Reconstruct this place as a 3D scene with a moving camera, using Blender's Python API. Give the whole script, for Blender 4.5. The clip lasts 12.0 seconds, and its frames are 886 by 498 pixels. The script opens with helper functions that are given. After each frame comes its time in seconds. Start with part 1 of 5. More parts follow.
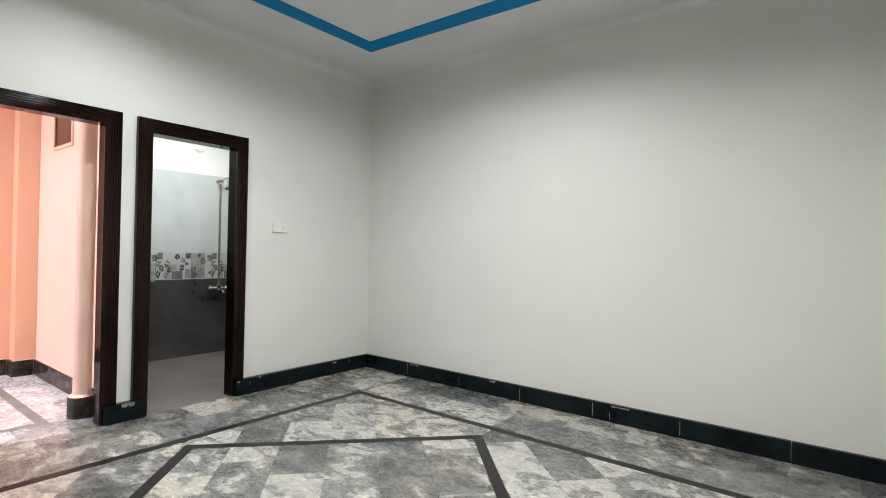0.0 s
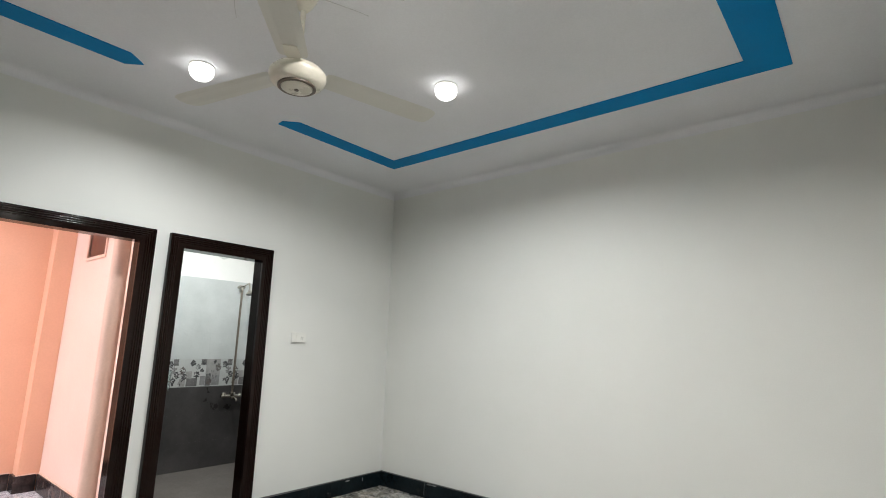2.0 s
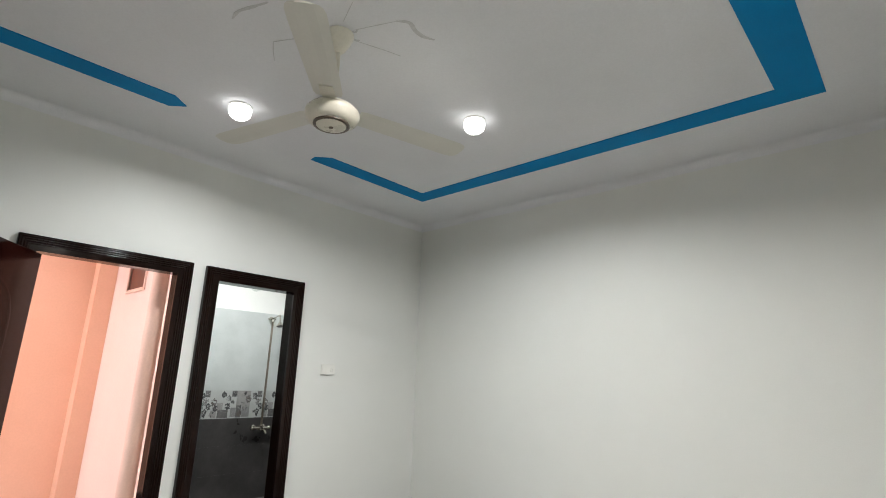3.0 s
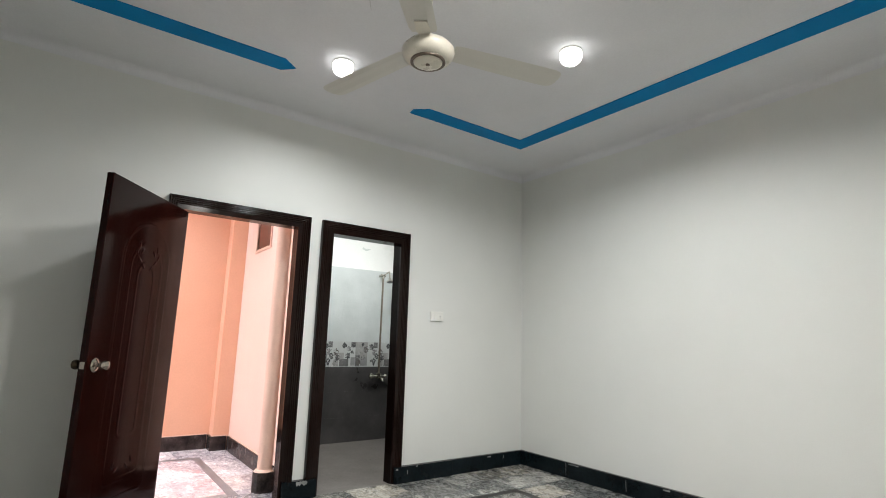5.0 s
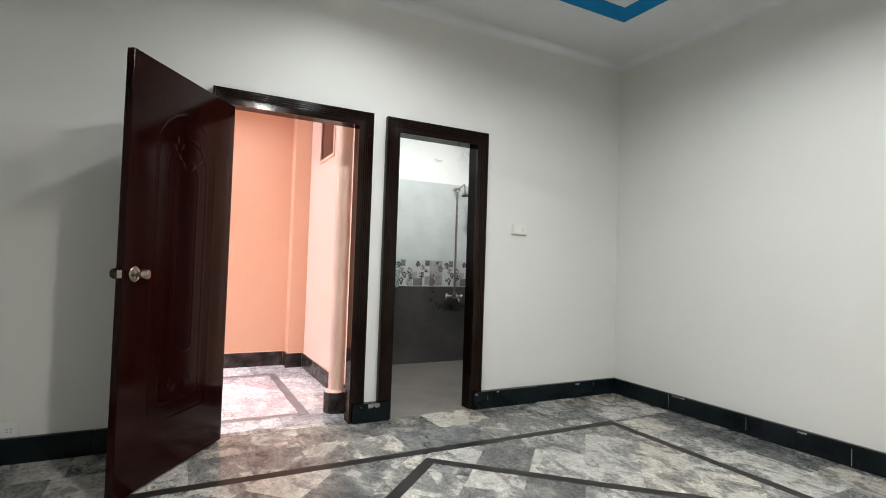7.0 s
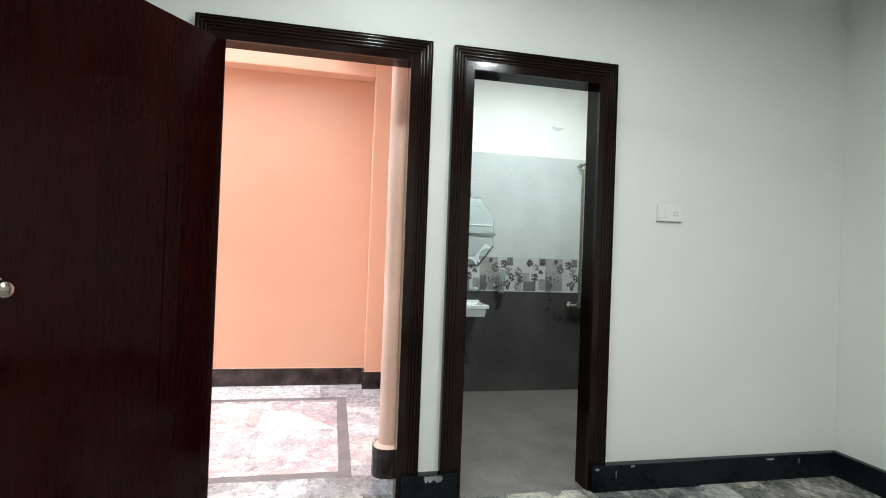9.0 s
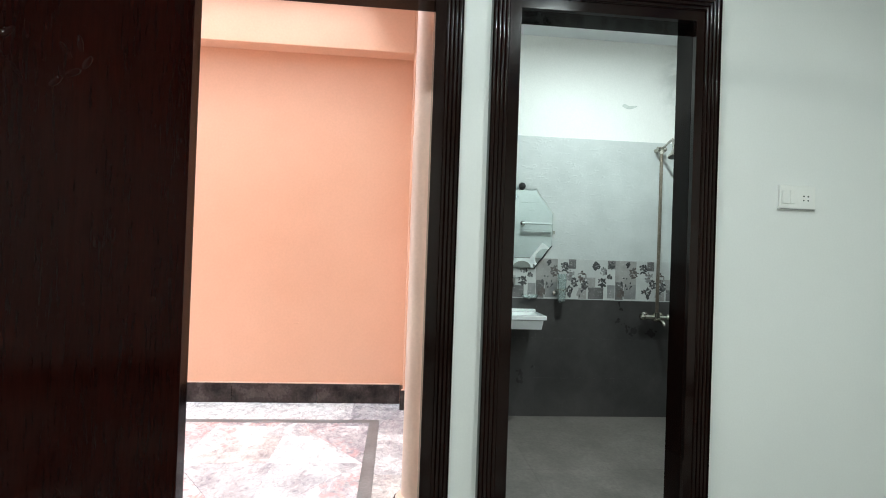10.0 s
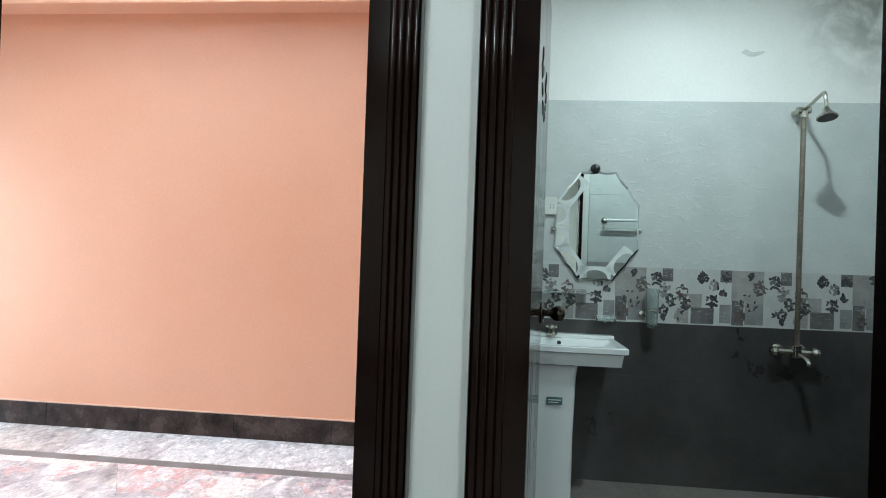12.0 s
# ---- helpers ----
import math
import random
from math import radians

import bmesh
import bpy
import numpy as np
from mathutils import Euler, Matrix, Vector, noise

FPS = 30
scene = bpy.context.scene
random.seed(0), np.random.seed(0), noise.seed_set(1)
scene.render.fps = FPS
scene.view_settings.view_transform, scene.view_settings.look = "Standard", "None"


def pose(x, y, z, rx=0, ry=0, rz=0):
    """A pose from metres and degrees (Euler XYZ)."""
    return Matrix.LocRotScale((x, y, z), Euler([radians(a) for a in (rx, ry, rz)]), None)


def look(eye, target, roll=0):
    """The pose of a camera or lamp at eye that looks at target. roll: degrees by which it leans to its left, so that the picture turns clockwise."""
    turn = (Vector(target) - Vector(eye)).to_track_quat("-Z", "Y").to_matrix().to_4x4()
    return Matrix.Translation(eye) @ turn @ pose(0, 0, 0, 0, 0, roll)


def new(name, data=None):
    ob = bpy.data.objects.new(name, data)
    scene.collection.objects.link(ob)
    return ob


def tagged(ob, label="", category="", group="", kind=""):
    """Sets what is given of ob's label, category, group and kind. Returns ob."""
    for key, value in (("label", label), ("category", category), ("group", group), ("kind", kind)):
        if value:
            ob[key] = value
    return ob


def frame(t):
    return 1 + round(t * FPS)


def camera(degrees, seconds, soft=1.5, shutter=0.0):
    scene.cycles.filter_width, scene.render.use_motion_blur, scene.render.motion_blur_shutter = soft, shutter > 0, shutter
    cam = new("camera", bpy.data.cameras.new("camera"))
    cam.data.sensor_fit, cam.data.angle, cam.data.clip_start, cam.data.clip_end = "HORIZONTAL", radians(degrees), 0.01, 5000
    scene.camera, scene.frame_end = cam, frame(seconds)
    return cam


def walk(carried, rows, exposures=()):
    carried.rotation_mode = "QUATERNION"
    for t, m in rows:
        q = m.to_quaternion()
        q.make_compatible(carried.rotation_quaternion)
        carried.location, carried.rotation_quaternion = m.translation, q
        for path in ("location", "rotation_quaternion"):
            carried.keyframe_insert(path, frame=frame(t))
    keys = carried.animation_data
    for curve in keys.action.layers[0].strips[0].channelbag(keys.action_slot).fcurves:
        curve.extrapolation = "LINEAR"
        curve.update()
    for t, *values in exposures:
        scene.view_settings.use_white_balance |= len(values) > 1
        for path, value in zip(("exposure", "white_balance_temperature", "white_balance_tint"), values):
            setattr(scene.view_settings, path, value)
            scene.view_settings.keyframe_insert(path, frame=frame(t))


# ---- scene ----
cam = camera(81.7, 12.0, soft=1.0)
PATH = [
    (0, (4.026, -3.853, 1.264), (2.793, -2.278, 1.268), 1.3),
    (0.5, (4.012, -3.866, 1.305), (2.773, -2.298, 1.379), 1.4),
    (1, (4.006, -3.894, 1.338), (2.764, -2.334, 1.498), 1.6),
    (1.5, (4.002, -3.889, 1.367), (2.747, -2.354, 1.632), 1.5),
    (2, (3.996, -3.896, 1.409), (2.734, -2.388, 1.776), 1.7),
    (2.5, (3.997, -3.91, 1.414), (2.718, -2.439, 1.859), 1.7),
    (3, (3.986, -3.921, 1.41), (2.662, -2.501, 1.892), 2.0),
    (3.2, (3.992, -3.938, 1.391), (2.648, -2.542, 1.883), 1.9),
    (4.8, (4.022, -3.927, 1.238), (2.44, -2.763, 1.618), 2.0),
    (5, (4.004, -3.934, 1.206), (2.404, -2.787, 1.56), 1.7),
    (5.5, (3.992, -3.918, 1.196), (2.326, -2.837, 1.43), 2.1),
    (6, (3.867, -3.86, 1.126), (2.157, -2.834, 1.276), 1.8),
    (6.5, (3.678, -3.75, 1.144), (1.934, -2.774, 1.227), 2.1),
    (7, (3.469, -3.636, 1.122), (1.697, -2.709, 1.182), 1.9),
    (7.2, (3.397, -3.545, 1.111), (1.604, -2.661, 1.171), 1.7),
    (8.8, (2.544, -2.946, 1.169), (0.599, -2.48, 1.184), 2.1),
    (9, (2.412, -2.844, 1.176), (0.455, -2.431, 1.194), 2.1),
    (9.5, (2.126, -2.705, 1.172), (0.148, -2.405, 1.193), 2.2),
    (10, (1.835, -2.631, 1.171), (-0.157, -2.454, 1.19), 2.0),
    (10.5, (1.591, -2.52, 1.209), (-0.409, -2.471, 1.211), 2.0),
    (11, (1.382, -2.414, 1.24), (-0.617, -2.47, 1.235), 2.0),
    (11.5, (1.15, -2.33, 1.224), (-0.846, -2.461, 1.216), 2.0),
    (12, (0.943, -2.296, 1.216), (-1.05, -2.465, 1.224), 2.0),
]
EXPO = [(0, 0.05, 6500, 10), (2.5, -0.04, 6500, 10), (5.5, 0.0, 6500, 10), (7.2, -0.02, 6500, 10), (9.0, 0.0, 6200, 2), (10.5, -0.17, 5950, -4), (12, -0.48, 5740, -5)]
walk(cam, [(t, look(eye, target, roll)) for t, eye, target, roll in PATH], EXPO)

# ---- light ----
world = bpy.data.worlds.new("world")
scene.world = world
world.use_nodes = True
wn = world.node_tree.nodes
sky = wn.new("ShaderNodeTexSky")
sky.sky_type, sky.sun_disc = "NISHITA", False
sky.sun_elevation, sky.sun_rotation = radians(50), radians(200)
wn["Background"].inputs["Strength"].default_value = 0.1
world.node_tree.links.new(sky.outputs["Color"], wn["Background"].inputs["Color"])

ROOM_LAMPS = [(0.99, -2.65, 0.50), (2.035, -1.57, 1.08), (3.2, -2.75, 1.50)]   # plan place and relative output
ROOM_WATTS, BATH_WATTS, HALL_WATTS, END_WATTS = 38, 36, 480, 47
CEIL = 3.04


def area(name, place, target, size, size_y, watts, colour, shape="RECTANGLE"):
    light = bpy.data.lights.new(name, "AREA")
    light.shape, light.size, light.energy, light.color = shape, size, watts, colour
    if shape == "RECTANGLE":
        light.size_y = size_y
    ob = new(name, light)
    ob.matrix_world = look(place, target)
    return ob


for lx, ly, share in ROOM_LAMPS:
    area("downlight_lamp", (lx, ly, CEIL - 0.098), (lx + 0.001, ly, 0), 0.13, 0.13, ROOM_WATTS * share, (1.0, 0.965, 0.915) if lx > 3 else (0.98, 1.0, 1.0), "DISK").data.spread = radians(165)
area("bath_lamp", (-0.95, -1.2, 2.80), (-0.951, -1.2, 0), 0.07, 0.07, BATH_WATTS, (0.945, 0.995, 0.985), "DISK")
area("hall_daylight", (-1.08, -4.2, 7.0), (-1.08, -4.199, 0), 1.72, 2.5, HALL_WATTS, (0.95, 0.956, 1.0))


# added fill from the unseen hall end, brightens the middle of the orange wall
area("hall_end_fill", (-1.14, -6.16, 1.0), (-1.14, -3.0, 0.95), 1.7, 1.7, END_WATTS, (0.95, 0.956, 1.0))


# ---- materials ----
def material(name):
    m = bpy.data.materials.new(name)
    m.use_nodes = True
    return m, m.node_tree.nodes, m.node_tree.links, m.node_tree.nodes["Principled BSDF"]


def noise_node(nodes, links, where, scale, detail=6, rough=0.6, distort=0.0):
    n = nodes.new("ShaderNodeTexNoise")
    n.inputs["Scale"].default_value, n.inputs["Detail"].default_value = scale, detail
    n.inputs["Roughness"].default_value, n.inputs["Distortion"].default_value = rough, distort
    if where is not None:
        links.new(where, n.inputs["Vector"])
    return n


def ramp_node(nodes, links, fac, stops):
    r = nodes.new("ShaderNodeValToRGB")
    while len(r.color_ramp.elements) < len(stops):
        r.color_ramp.elements.new(0.5)
    for e, (p, c) in zip(r.color_ramp.elements, stops):
        e.position, e.color = p, (*c, 1)
    links.new(fac, r.inputs["Fac"])
    return r


def mixed(nodes, links, fac, a, b, mode="MIX"):
    n = nodes.new("ShaderNodeMix")
    n.data_type, n.blend_type = "RGBA", mode
    for value, socket in ((fac, n.inputs[0]), (a, n.inputs[6]), (b, n.inputs[7])):
        if isinstance(value, (int, float)):
            socket.default_value = value
        elif isinstance(value, tuple):
            socket.default_value = (*value, 1)
        else:
            links.new(value, socket)
    return n.outputs[2]


def surface(name, c1, c2, scale=2.0, fine=60.0, rough=0.5, bump=0.1, metal=0.0, coat=0.0, stretch=(1, 1, 1), depth=0.002, spread=0.12):
    """A surface that drifts between two colours at a large scale, with a fine grain in colour, gloss and relief."""
    m, nodes, links, bsdf = material(name)
    geo = nodes.new("ShaderNodeNewGeometry")
    mapping = nodes.new("ShaderNodeMapping")
    mapping.inputs["Scale"].default_value = stretch
    links.new(geo.outputs["Position"], mapping.inputs["Vector"])
    big = noise_node(nodes, links, mapping.outputs["Vector"], scale, 5)
    small = noise_node(nodes, links, mapping.outputs["Vector"], fine, 4)
    base = ramp_node(nodes, links, big.outputs["Fac"], [(0.32, c1), (0.68, c2)])
    grain = ramp_node(nodes, links, small.outputs["Fac"], [(0.3, (1 - spread,) * 3), (0.7, (1 + spread * 0.3,) * 3)])
    links.new(mixed(nodes, links, 1.0, base.outputs["Color"], grain.outputs["Color"], "MULTIPLY"), bsdf.inputs["Base Color"])
    span = nodes.new("ShaderNodeMapRange")
    span.inputs["To Min"].default_value, span.inputs["To Max"].default_value = max(0.03, rough - 0.08), rough + 0.1
    links.new(big.outputs["Fac"], span.inputs["Value"])
    links.new(span.outputs["Result"], bsdf.inputs["Roughness"])
    bsdf.inputs["Metallic"].default_value = metal
    bsdf.inputs["Coat Weight"].default_value = coat
    bsdf.inputs["Coat Roughness"].default_value = 0.08
    if bump:
        b = nodes.new("ShaderNodeBump")
        b.inputs["Strength"].default_value, b.inputs["Distance"].default_value = bump, depth
        links.new(small.outputs["Fac"], b.inputs["Height"])
        links.new(b.outputs["Normal"], bsdf.inputs["Normal"])
    return m


def chip_tone(nodes, links, info):
    """A second chance number for each object, unlike its first."""
    m = nodes.new("ShaderNodeMath")
    m.operation = "MULTIPLY"
    links.new(info.outputs["Random"], m.inputs[0])
    m.inputs[1].default_value = 17.3
    f = nodes.new("ShaderNodeMath")
    f.operation = "FRACT"
    links.new(m.outputs["Value"], f.inputs[0])
    return f.outputs["Value"]


def marble(name, dark, mid, light, rough=0.20, patch=None, patch_at=0.62):
    """Cloudy polished stone, each slab of its own tone and cut."""
    m, nodes, links, bsdf = material(name)
    geo, info = nodes.new("ShaderNodeNewGeometry"), nodes.new("ShaderNodeObjectInfo")
    shift = nodes.new("ShaderNodeVectorMath")
    shift.operation = "MULTIPLY_ADD"
    links.new(info.outputs["Random"], shift.inputs[0])
    shift.inputs[1].default_value = (37.0, 53.0, 71.0)
    links.new(geo.outputs["Position"], shift.inputs[2])
    where = shift.outputs["Vector"]
    stretch = nodes.new("ShaderNodeMapping")
    stretch.inputs["Rotation"].default_value = (0, 0, 0.6)
    stretch.inputs["Scale"].default_value = (0.95, 1.3, 1.0)
    links.new(where, stretch.inputs["Vector"])
    cloud = noise_node(nodes, links, stretch.outputs["Vector"], 4.4, 12, 0.60, 0.9)
    chip = noise_node(nodes, links, stretch.outputs["Vector"], 15.0, 14, 0.66, 1.3)
    vein = noise_node(nodes, links, stretch.outputs["Vector"], 13.0, 10, 0.70, 1.4)
    speck = noise_node(nodes, links, where, 70, 4)
    tone = nodes.new("ShaderNodeMath")
    tone.operation = "MULTIPLY_ADD"
    links.new(info.outputs["Random"], tone.inputs[0])
    tone.inputs[1].default_value = 0.25
    tone.inputs[2].default_value = -0.118
    add = nodes.new("ShaderNodeMath")
    add.operation = "ADD"
    links.new(cloud.outputs["Fac"], add.inputs[0])
    links.new(tone.outputs["Value"], add.inputs[1])
    average = tuple((a + b) / 2 for a, b in zip(dark, mid))
    base = ramp_node(nodes, links, add.outputs["Value"], [(0.35, dark), (0.42, average), (0.455, average), (0.475, mid), (0.535, mid), (0.57, light)])
    chips = ramp_node(nodes, links, chip.outputs["Fac"], [(0.41, (0.60, 0.61, 0.62)), (0.43, (0.95, 0.95, 0.95)), (0.56, (1, 1, 1)), (0.58, (1.5, 1.48, 1.43))])
    lines = ramp_node(nodes, links, vein.outputs["Fac"], [(0.40, (0.72, 0.72, 0.73)), (0.47, (1, 1, 1)), (0.53, (1, 1, 1)), (0.60, (1.15, 1.15, 1.14))])
    colour = mixed(nodes, links, 0.65, base.outputs["Color"], lines.outputs["Color"], "MULTIPLY")
    colour = mixed(nodes, links, 0.8, colour, chips.outputs["Color"], "MULTIPLY")
    # some slabs lean to beige
    hue = ramp_node(nodes, links, chip_tone(nodes, links, info), [(0.45, (0.985, 1.0, 1.005)), (0.62, (1, 1, 1)), (0.9, (1.05, 1.01, 0.95))])
    colour = mixed(nodes, links, 1.0, colour, hue.outputs["Color"], "MULTIPLY")
    if patch:
        spots = noise_node(nodes, links, where, 2.6, 6, 0.65, 1.2)
        mask = ramp_node(nodes, links, spots.outputs["Fac"], [(patch_at - 0.05, (0, 0, 0)), (patch_at + 0.03, (1, 1, 1))])
        broken = noise_node(nodes, links, where, 22, 5)
        hole = ramp_node(nodes, links, broken.outputs["Fac"], [(0.45, (0, 0, 0)), (0.55, (1, 1, 1))])
        colour = mixed(nodes, links, mixed(nodes, links, 1.0, mask.outputs["Color"], hole.outputs["Color"], "MULTIPLY"), colour, patch)
    grain = ramp_node(nodes, links, speck.outputs["Fac"], [(0.3, (0.88, 0.88, 0.88)), (0.7, (1.04, 1.04, 1.04))])
    links.new(mixed(nodes, links, 1.0, colour, grain.outputs["Color"], "MULTIPLY"), bsdf.inputs["Base Color"])
    gloss = ramp_node(nodes, links, vein.outputs["Fac"], [(0.3, (rough + 0.14,) * 3), (0.7, (rough,) * 3)])
    links.new(gloss.outputs["Color"], bsdf.inputs["Roughness"])
    b = nodes.new("ShaderNodeBump")
    b.inputs["Strength"].default_value, b.inputs["Distance"].default_value = 0.12, 0.001
    links.new(vein.outputs["Fac"], b.inputs["Height"])
    links.new(b.outputs["Normal"], bsdf.inputs["Normal"])
    return m


def glowing(name, colour, strength):
    m, nodes, links, bsdf = material(name)
    bsdf.inputs["Base Color"].default_value = (*colour, 1)
    bsdf.inputs["Emission Color"].default_value = (*colour, 1)
    bsdf.inputs["Emission Strength"].default_value = strength
    return m


def relief_tile(name, c1, c2):
    """Pale tile with a cleft stone relief of short level streaks."""
    m = surface(name, c1, c2, 3.0, 90.0, 0.36, 0.0, spread=0.05)
    nodes, links = m.node_tree.nodes, m.node_tree.links
    geo, mapping = nodes.new("ShaderNodeNewGeometry"), nodes.new("ShaderNodeMapping")
    mapping.inputs["Scale"].default_value = (1.0, 1.0, 2.0)
    mapping.inputs["Rotation"].default_value = (0.18, 0, 0)
    links.new(geo.outputs["Position"], mapping.inputs["Vector"])
    n = noise_node(nodes, links, mapping.outputs["Vector"], 15, 8, 0.66, 0.6)
    r = ramp_node(nodes, links, n.outputs["Fac"], [(0.50, (0, 0, 0)), (0.58, (0.2, 0.2, 0.2)), (0.64, (0.9, 0.9, 0.9)), (0.72, (1, 1, 1))])
    b = nodes.new("ShaderNodeBump")
    b.inputs["Strength"].default_value, b.inputs["Distance"].default_value = 0.36, 0.005
    links.new(r.outputs["Color"], b.inputs["Height"])
    links.new(b.outputs["Normal"], nodes["Principled BSDF"].inputs["Normal"])
    return m


PAINT = surface("cream_wall_paint", (0.66, 0.665, 0.635), (0.70, 0.705, 0.675), 0.9, 140, 0.55, 0.10, spread=0.03)
# hand-trowelled plaster: shallow waves under the paint
_n, _l = PAINT.node_tree.nodes, PAINT.node_tree.links
_geo = _n.new("ShaderNodeNewGeometry")
_wave = noise_node(_n, _l, _geo.outputs["Position"], 3.2, 4, 0.55)
_bump = _n.new("ShaderNodeBump")
_bump.inputs["Strength"].default_value, _bump.inputs["Distance"].default_value = 0.16, 0.02
_l.new(_wave.outputs["Fac"], _bump.inputs["Height"])
_fine = _n["Principled BSDF"].inputs["Normal"].links[0].from_node
_l.new(_bump.outputs["Normal"], _fine.inputs["Normal"])
CEILING = surface("white_ceiling_paint", (0.67, 0.675, 0.695), (0.73, 0.735, 0.755), 1.1, 90, 0.7, 0.10, spread=0.04)
BLUE = surface("blue_trim_paint", (0.0, 0.185, 0.44), (0.001, 0.215, 0.49), 3, 120, 0.5, 0.05, spread=0.06)
ORANGE = surface("orange_wall_paint", (0.70, 0.392, 0.262), (0.74, 0.430, 0.297), 1.3, 60, 0.55, 0.16, depth=0.004, spread=0.04)
# paler than ORANGE, for the hall's side wall
PEACH = surface("pale_peach_wall", (0.77, 0.575, 0.49), (0.81, 0.62, 0.535), 1.3, 60, 0.55, 0.16, depth=0.004, spread=0.04)
PIPE_PAINT = surface("peach_pipe_paint", (0.71, 0.485, 0.39), (0.77, 0.545, 0.44), 4, 80, 0.45, 0.1, spread=0.06)
WOOD = surface("dark_varnished_wood", (0.0055, 0.0020, 0.0013), (0.0105, 0.0034, 0.0021), 3.0, 45, 0.12, 0.012, coat=0.0, stretch=(3, 3, 0.5), spread=0.35)
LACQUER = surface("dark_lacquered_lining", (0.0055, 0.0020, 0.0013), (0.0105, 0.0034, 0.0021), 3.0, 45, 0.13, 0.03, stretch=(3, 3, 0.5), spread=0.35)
DOOR = surface("mahogany_varnish", (0.0100, 0.0017, 0.0011), (0.0165, 0.0026, 0.0016), 2.0, 30, 0.11, 0.02, coat=0.0, stretch=(4, 4, 0.35), spread=0.5)
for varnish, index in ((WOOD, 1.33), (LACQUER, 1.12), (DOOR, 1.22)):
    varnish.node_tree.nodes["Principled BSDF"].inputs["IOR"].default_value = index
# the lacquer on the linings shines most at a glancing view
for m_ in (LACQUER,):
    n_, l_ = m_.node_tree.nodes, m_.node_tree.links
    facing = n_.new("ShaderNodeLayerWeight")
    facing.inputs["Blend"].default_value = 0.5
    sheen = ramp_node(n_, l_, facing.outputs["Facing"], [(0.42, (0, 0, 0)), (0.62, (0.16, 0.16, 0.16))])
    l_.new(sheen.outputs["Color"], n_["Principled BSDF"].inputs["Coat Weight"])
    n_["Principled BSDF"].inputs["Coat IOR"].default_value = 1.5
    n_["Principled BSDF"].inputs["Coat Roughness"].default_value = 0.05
BLACK_STONE = surface("black_skirting_stone", (0.0022, 0.0045, 0.006), (0.008, 0.014, 0.017), 4.0, 50, 0.22, 0.06, spread=0.35)
HALL_STONE = surface("veined_black_skirting_stone", (0.012, 0.009, 0.009), (0.085, 0.066, 0.062), 7.0, 60, 0.25, 0.05, spread=0.4)
for m_ in (BLACK_STONE, HALL_STONE):
    m_.node_tree.nodes["Principled BSDF"].inputs["Specular IOR Level"].default_value = 0.18
SMEAR = surface("wall_paint_smear", (0.10, 0.11, 0.11), (0.34, 0.34, 0.33), 8, 120, 0.7, 0.1)
MARBLE = marble("grey_marble", (0.082, 0.087, 0.087), (0.205, 0.203, 0.193), (0.43, 0.418, 0.388))
MARBLE_HALL = marble("pale_marble", (0.40, 0.365, 0.395), (0.57, 0.53, 0.55), (0.71, 0.675, 0.69))
# hall marble with the weaker light beside the doorway put into its colour
MARBLE_HALL_DIM = marble("pale_marble_dimmed", (0.22, 0.21, 0.22), (0.36, 0.35, 0.36), (0.54, 0.53, 0.535))
MARBLE_PINK = marble("rose_marble", (0.38, 0.335, 0.37), (0.59, 0.54, 0.565), (0.74, 0.70, 0.715), patch=(0.62, 0.40, 0.40), patch_at=0.51)
STRIP = surface("charcoal_marble_strip", (0.013, 0.012, 0.011), (0.030, 0.027, 0.025), 5, 70, 0.3, 0.05, spread=0.25)
for painted, gloss in ((BLUE, 0.1), (STRIP, 0.12)):
    painted.node_tree.nodes["Principled BSDF"].inputs["Specular IOR Level"].default_value = gloss
STRIP_HALL = surface("grey_marble_strip", (0.15, 0.145, 0.15), (0.26, 0.25, 0.255), 5, 70, 0.3, 0.05, spread=0.25)
GROUT = surface("grey_grout", (0.17, 0.17, 0.165), (0.25, 0.25, 0.24), 5, 120, 0.8, 0.2)
BATH_FLOOR = surface("brown_grey_floor_tile", (0.125, 0.108, 0.099), (0.205, 0.182, 0.168), 4.5, 55, 0.42, 0.1, spread=0.25)
DARK_TILE = surface("charcoal_wall_tile", (0.042, 0.039, 0.039), (0.086, 0.080, 0.078), 2.6, 70, 0.29, 0.04, spread=0.10)
LIGHT_TILE = relief_tile("pale_relief_tile", (0.50, 0.52, 0.51), (0.59, 0.605, 0.595))
BAND_TILE = surface("patchwork_tile_white", (0.46, 0.47, 0.46), (0.55, 0.555, 0.54), 6, 120, 0.3, 0.05, spread=0.08)
BAND_GREY = surface("patchwork_tile_grey", (0.21, 0.21, 0.21), (0.29, 0.285, 0.285), 14, 160, 0.3, 0.05, spread=0.1)
BAND_TAUPE = surface("patchwork_tile_taupe", (0.28, 0.27, 0.26), (0.36, 0.345, 0.335), 14, 160, 0.3, 0.05, spread=0.1)
BAND_DARK = surface("patchwork_tile_charcoal", (0.105, 0.10, 0.10), (0.17, 0.16, 0.16), 14, 160, 0.3, 0.05, spread=0.1)
FLOWER = surface("printed_flower_grey", (0.035, 0.036, 0.038), (0.09, 0.088, 0.09), 30, 160, 0.3, 0.0, spread=0.3)
FLOWER_B = surface("printed_flower_brown", (0.085, 0.07, 0.065), (0.17, 0.14, 0.13), 30, 160, 0.3, 0.0, spread=0.3)
BATH_PAINT = surface("bath_white_paint", (0.80, 0.785, 0.755), (0.85, 0.838, 0.81), 1.2, 90, 0.6, 0.1, spread=0.05)
BATH_BACK = surface("bath_white_paint_damp", (0.80, 0.785, 0.755), (0.85, 0.838, 0.81), 1.2, 90, 0.6, 0.1, spread=0.05)
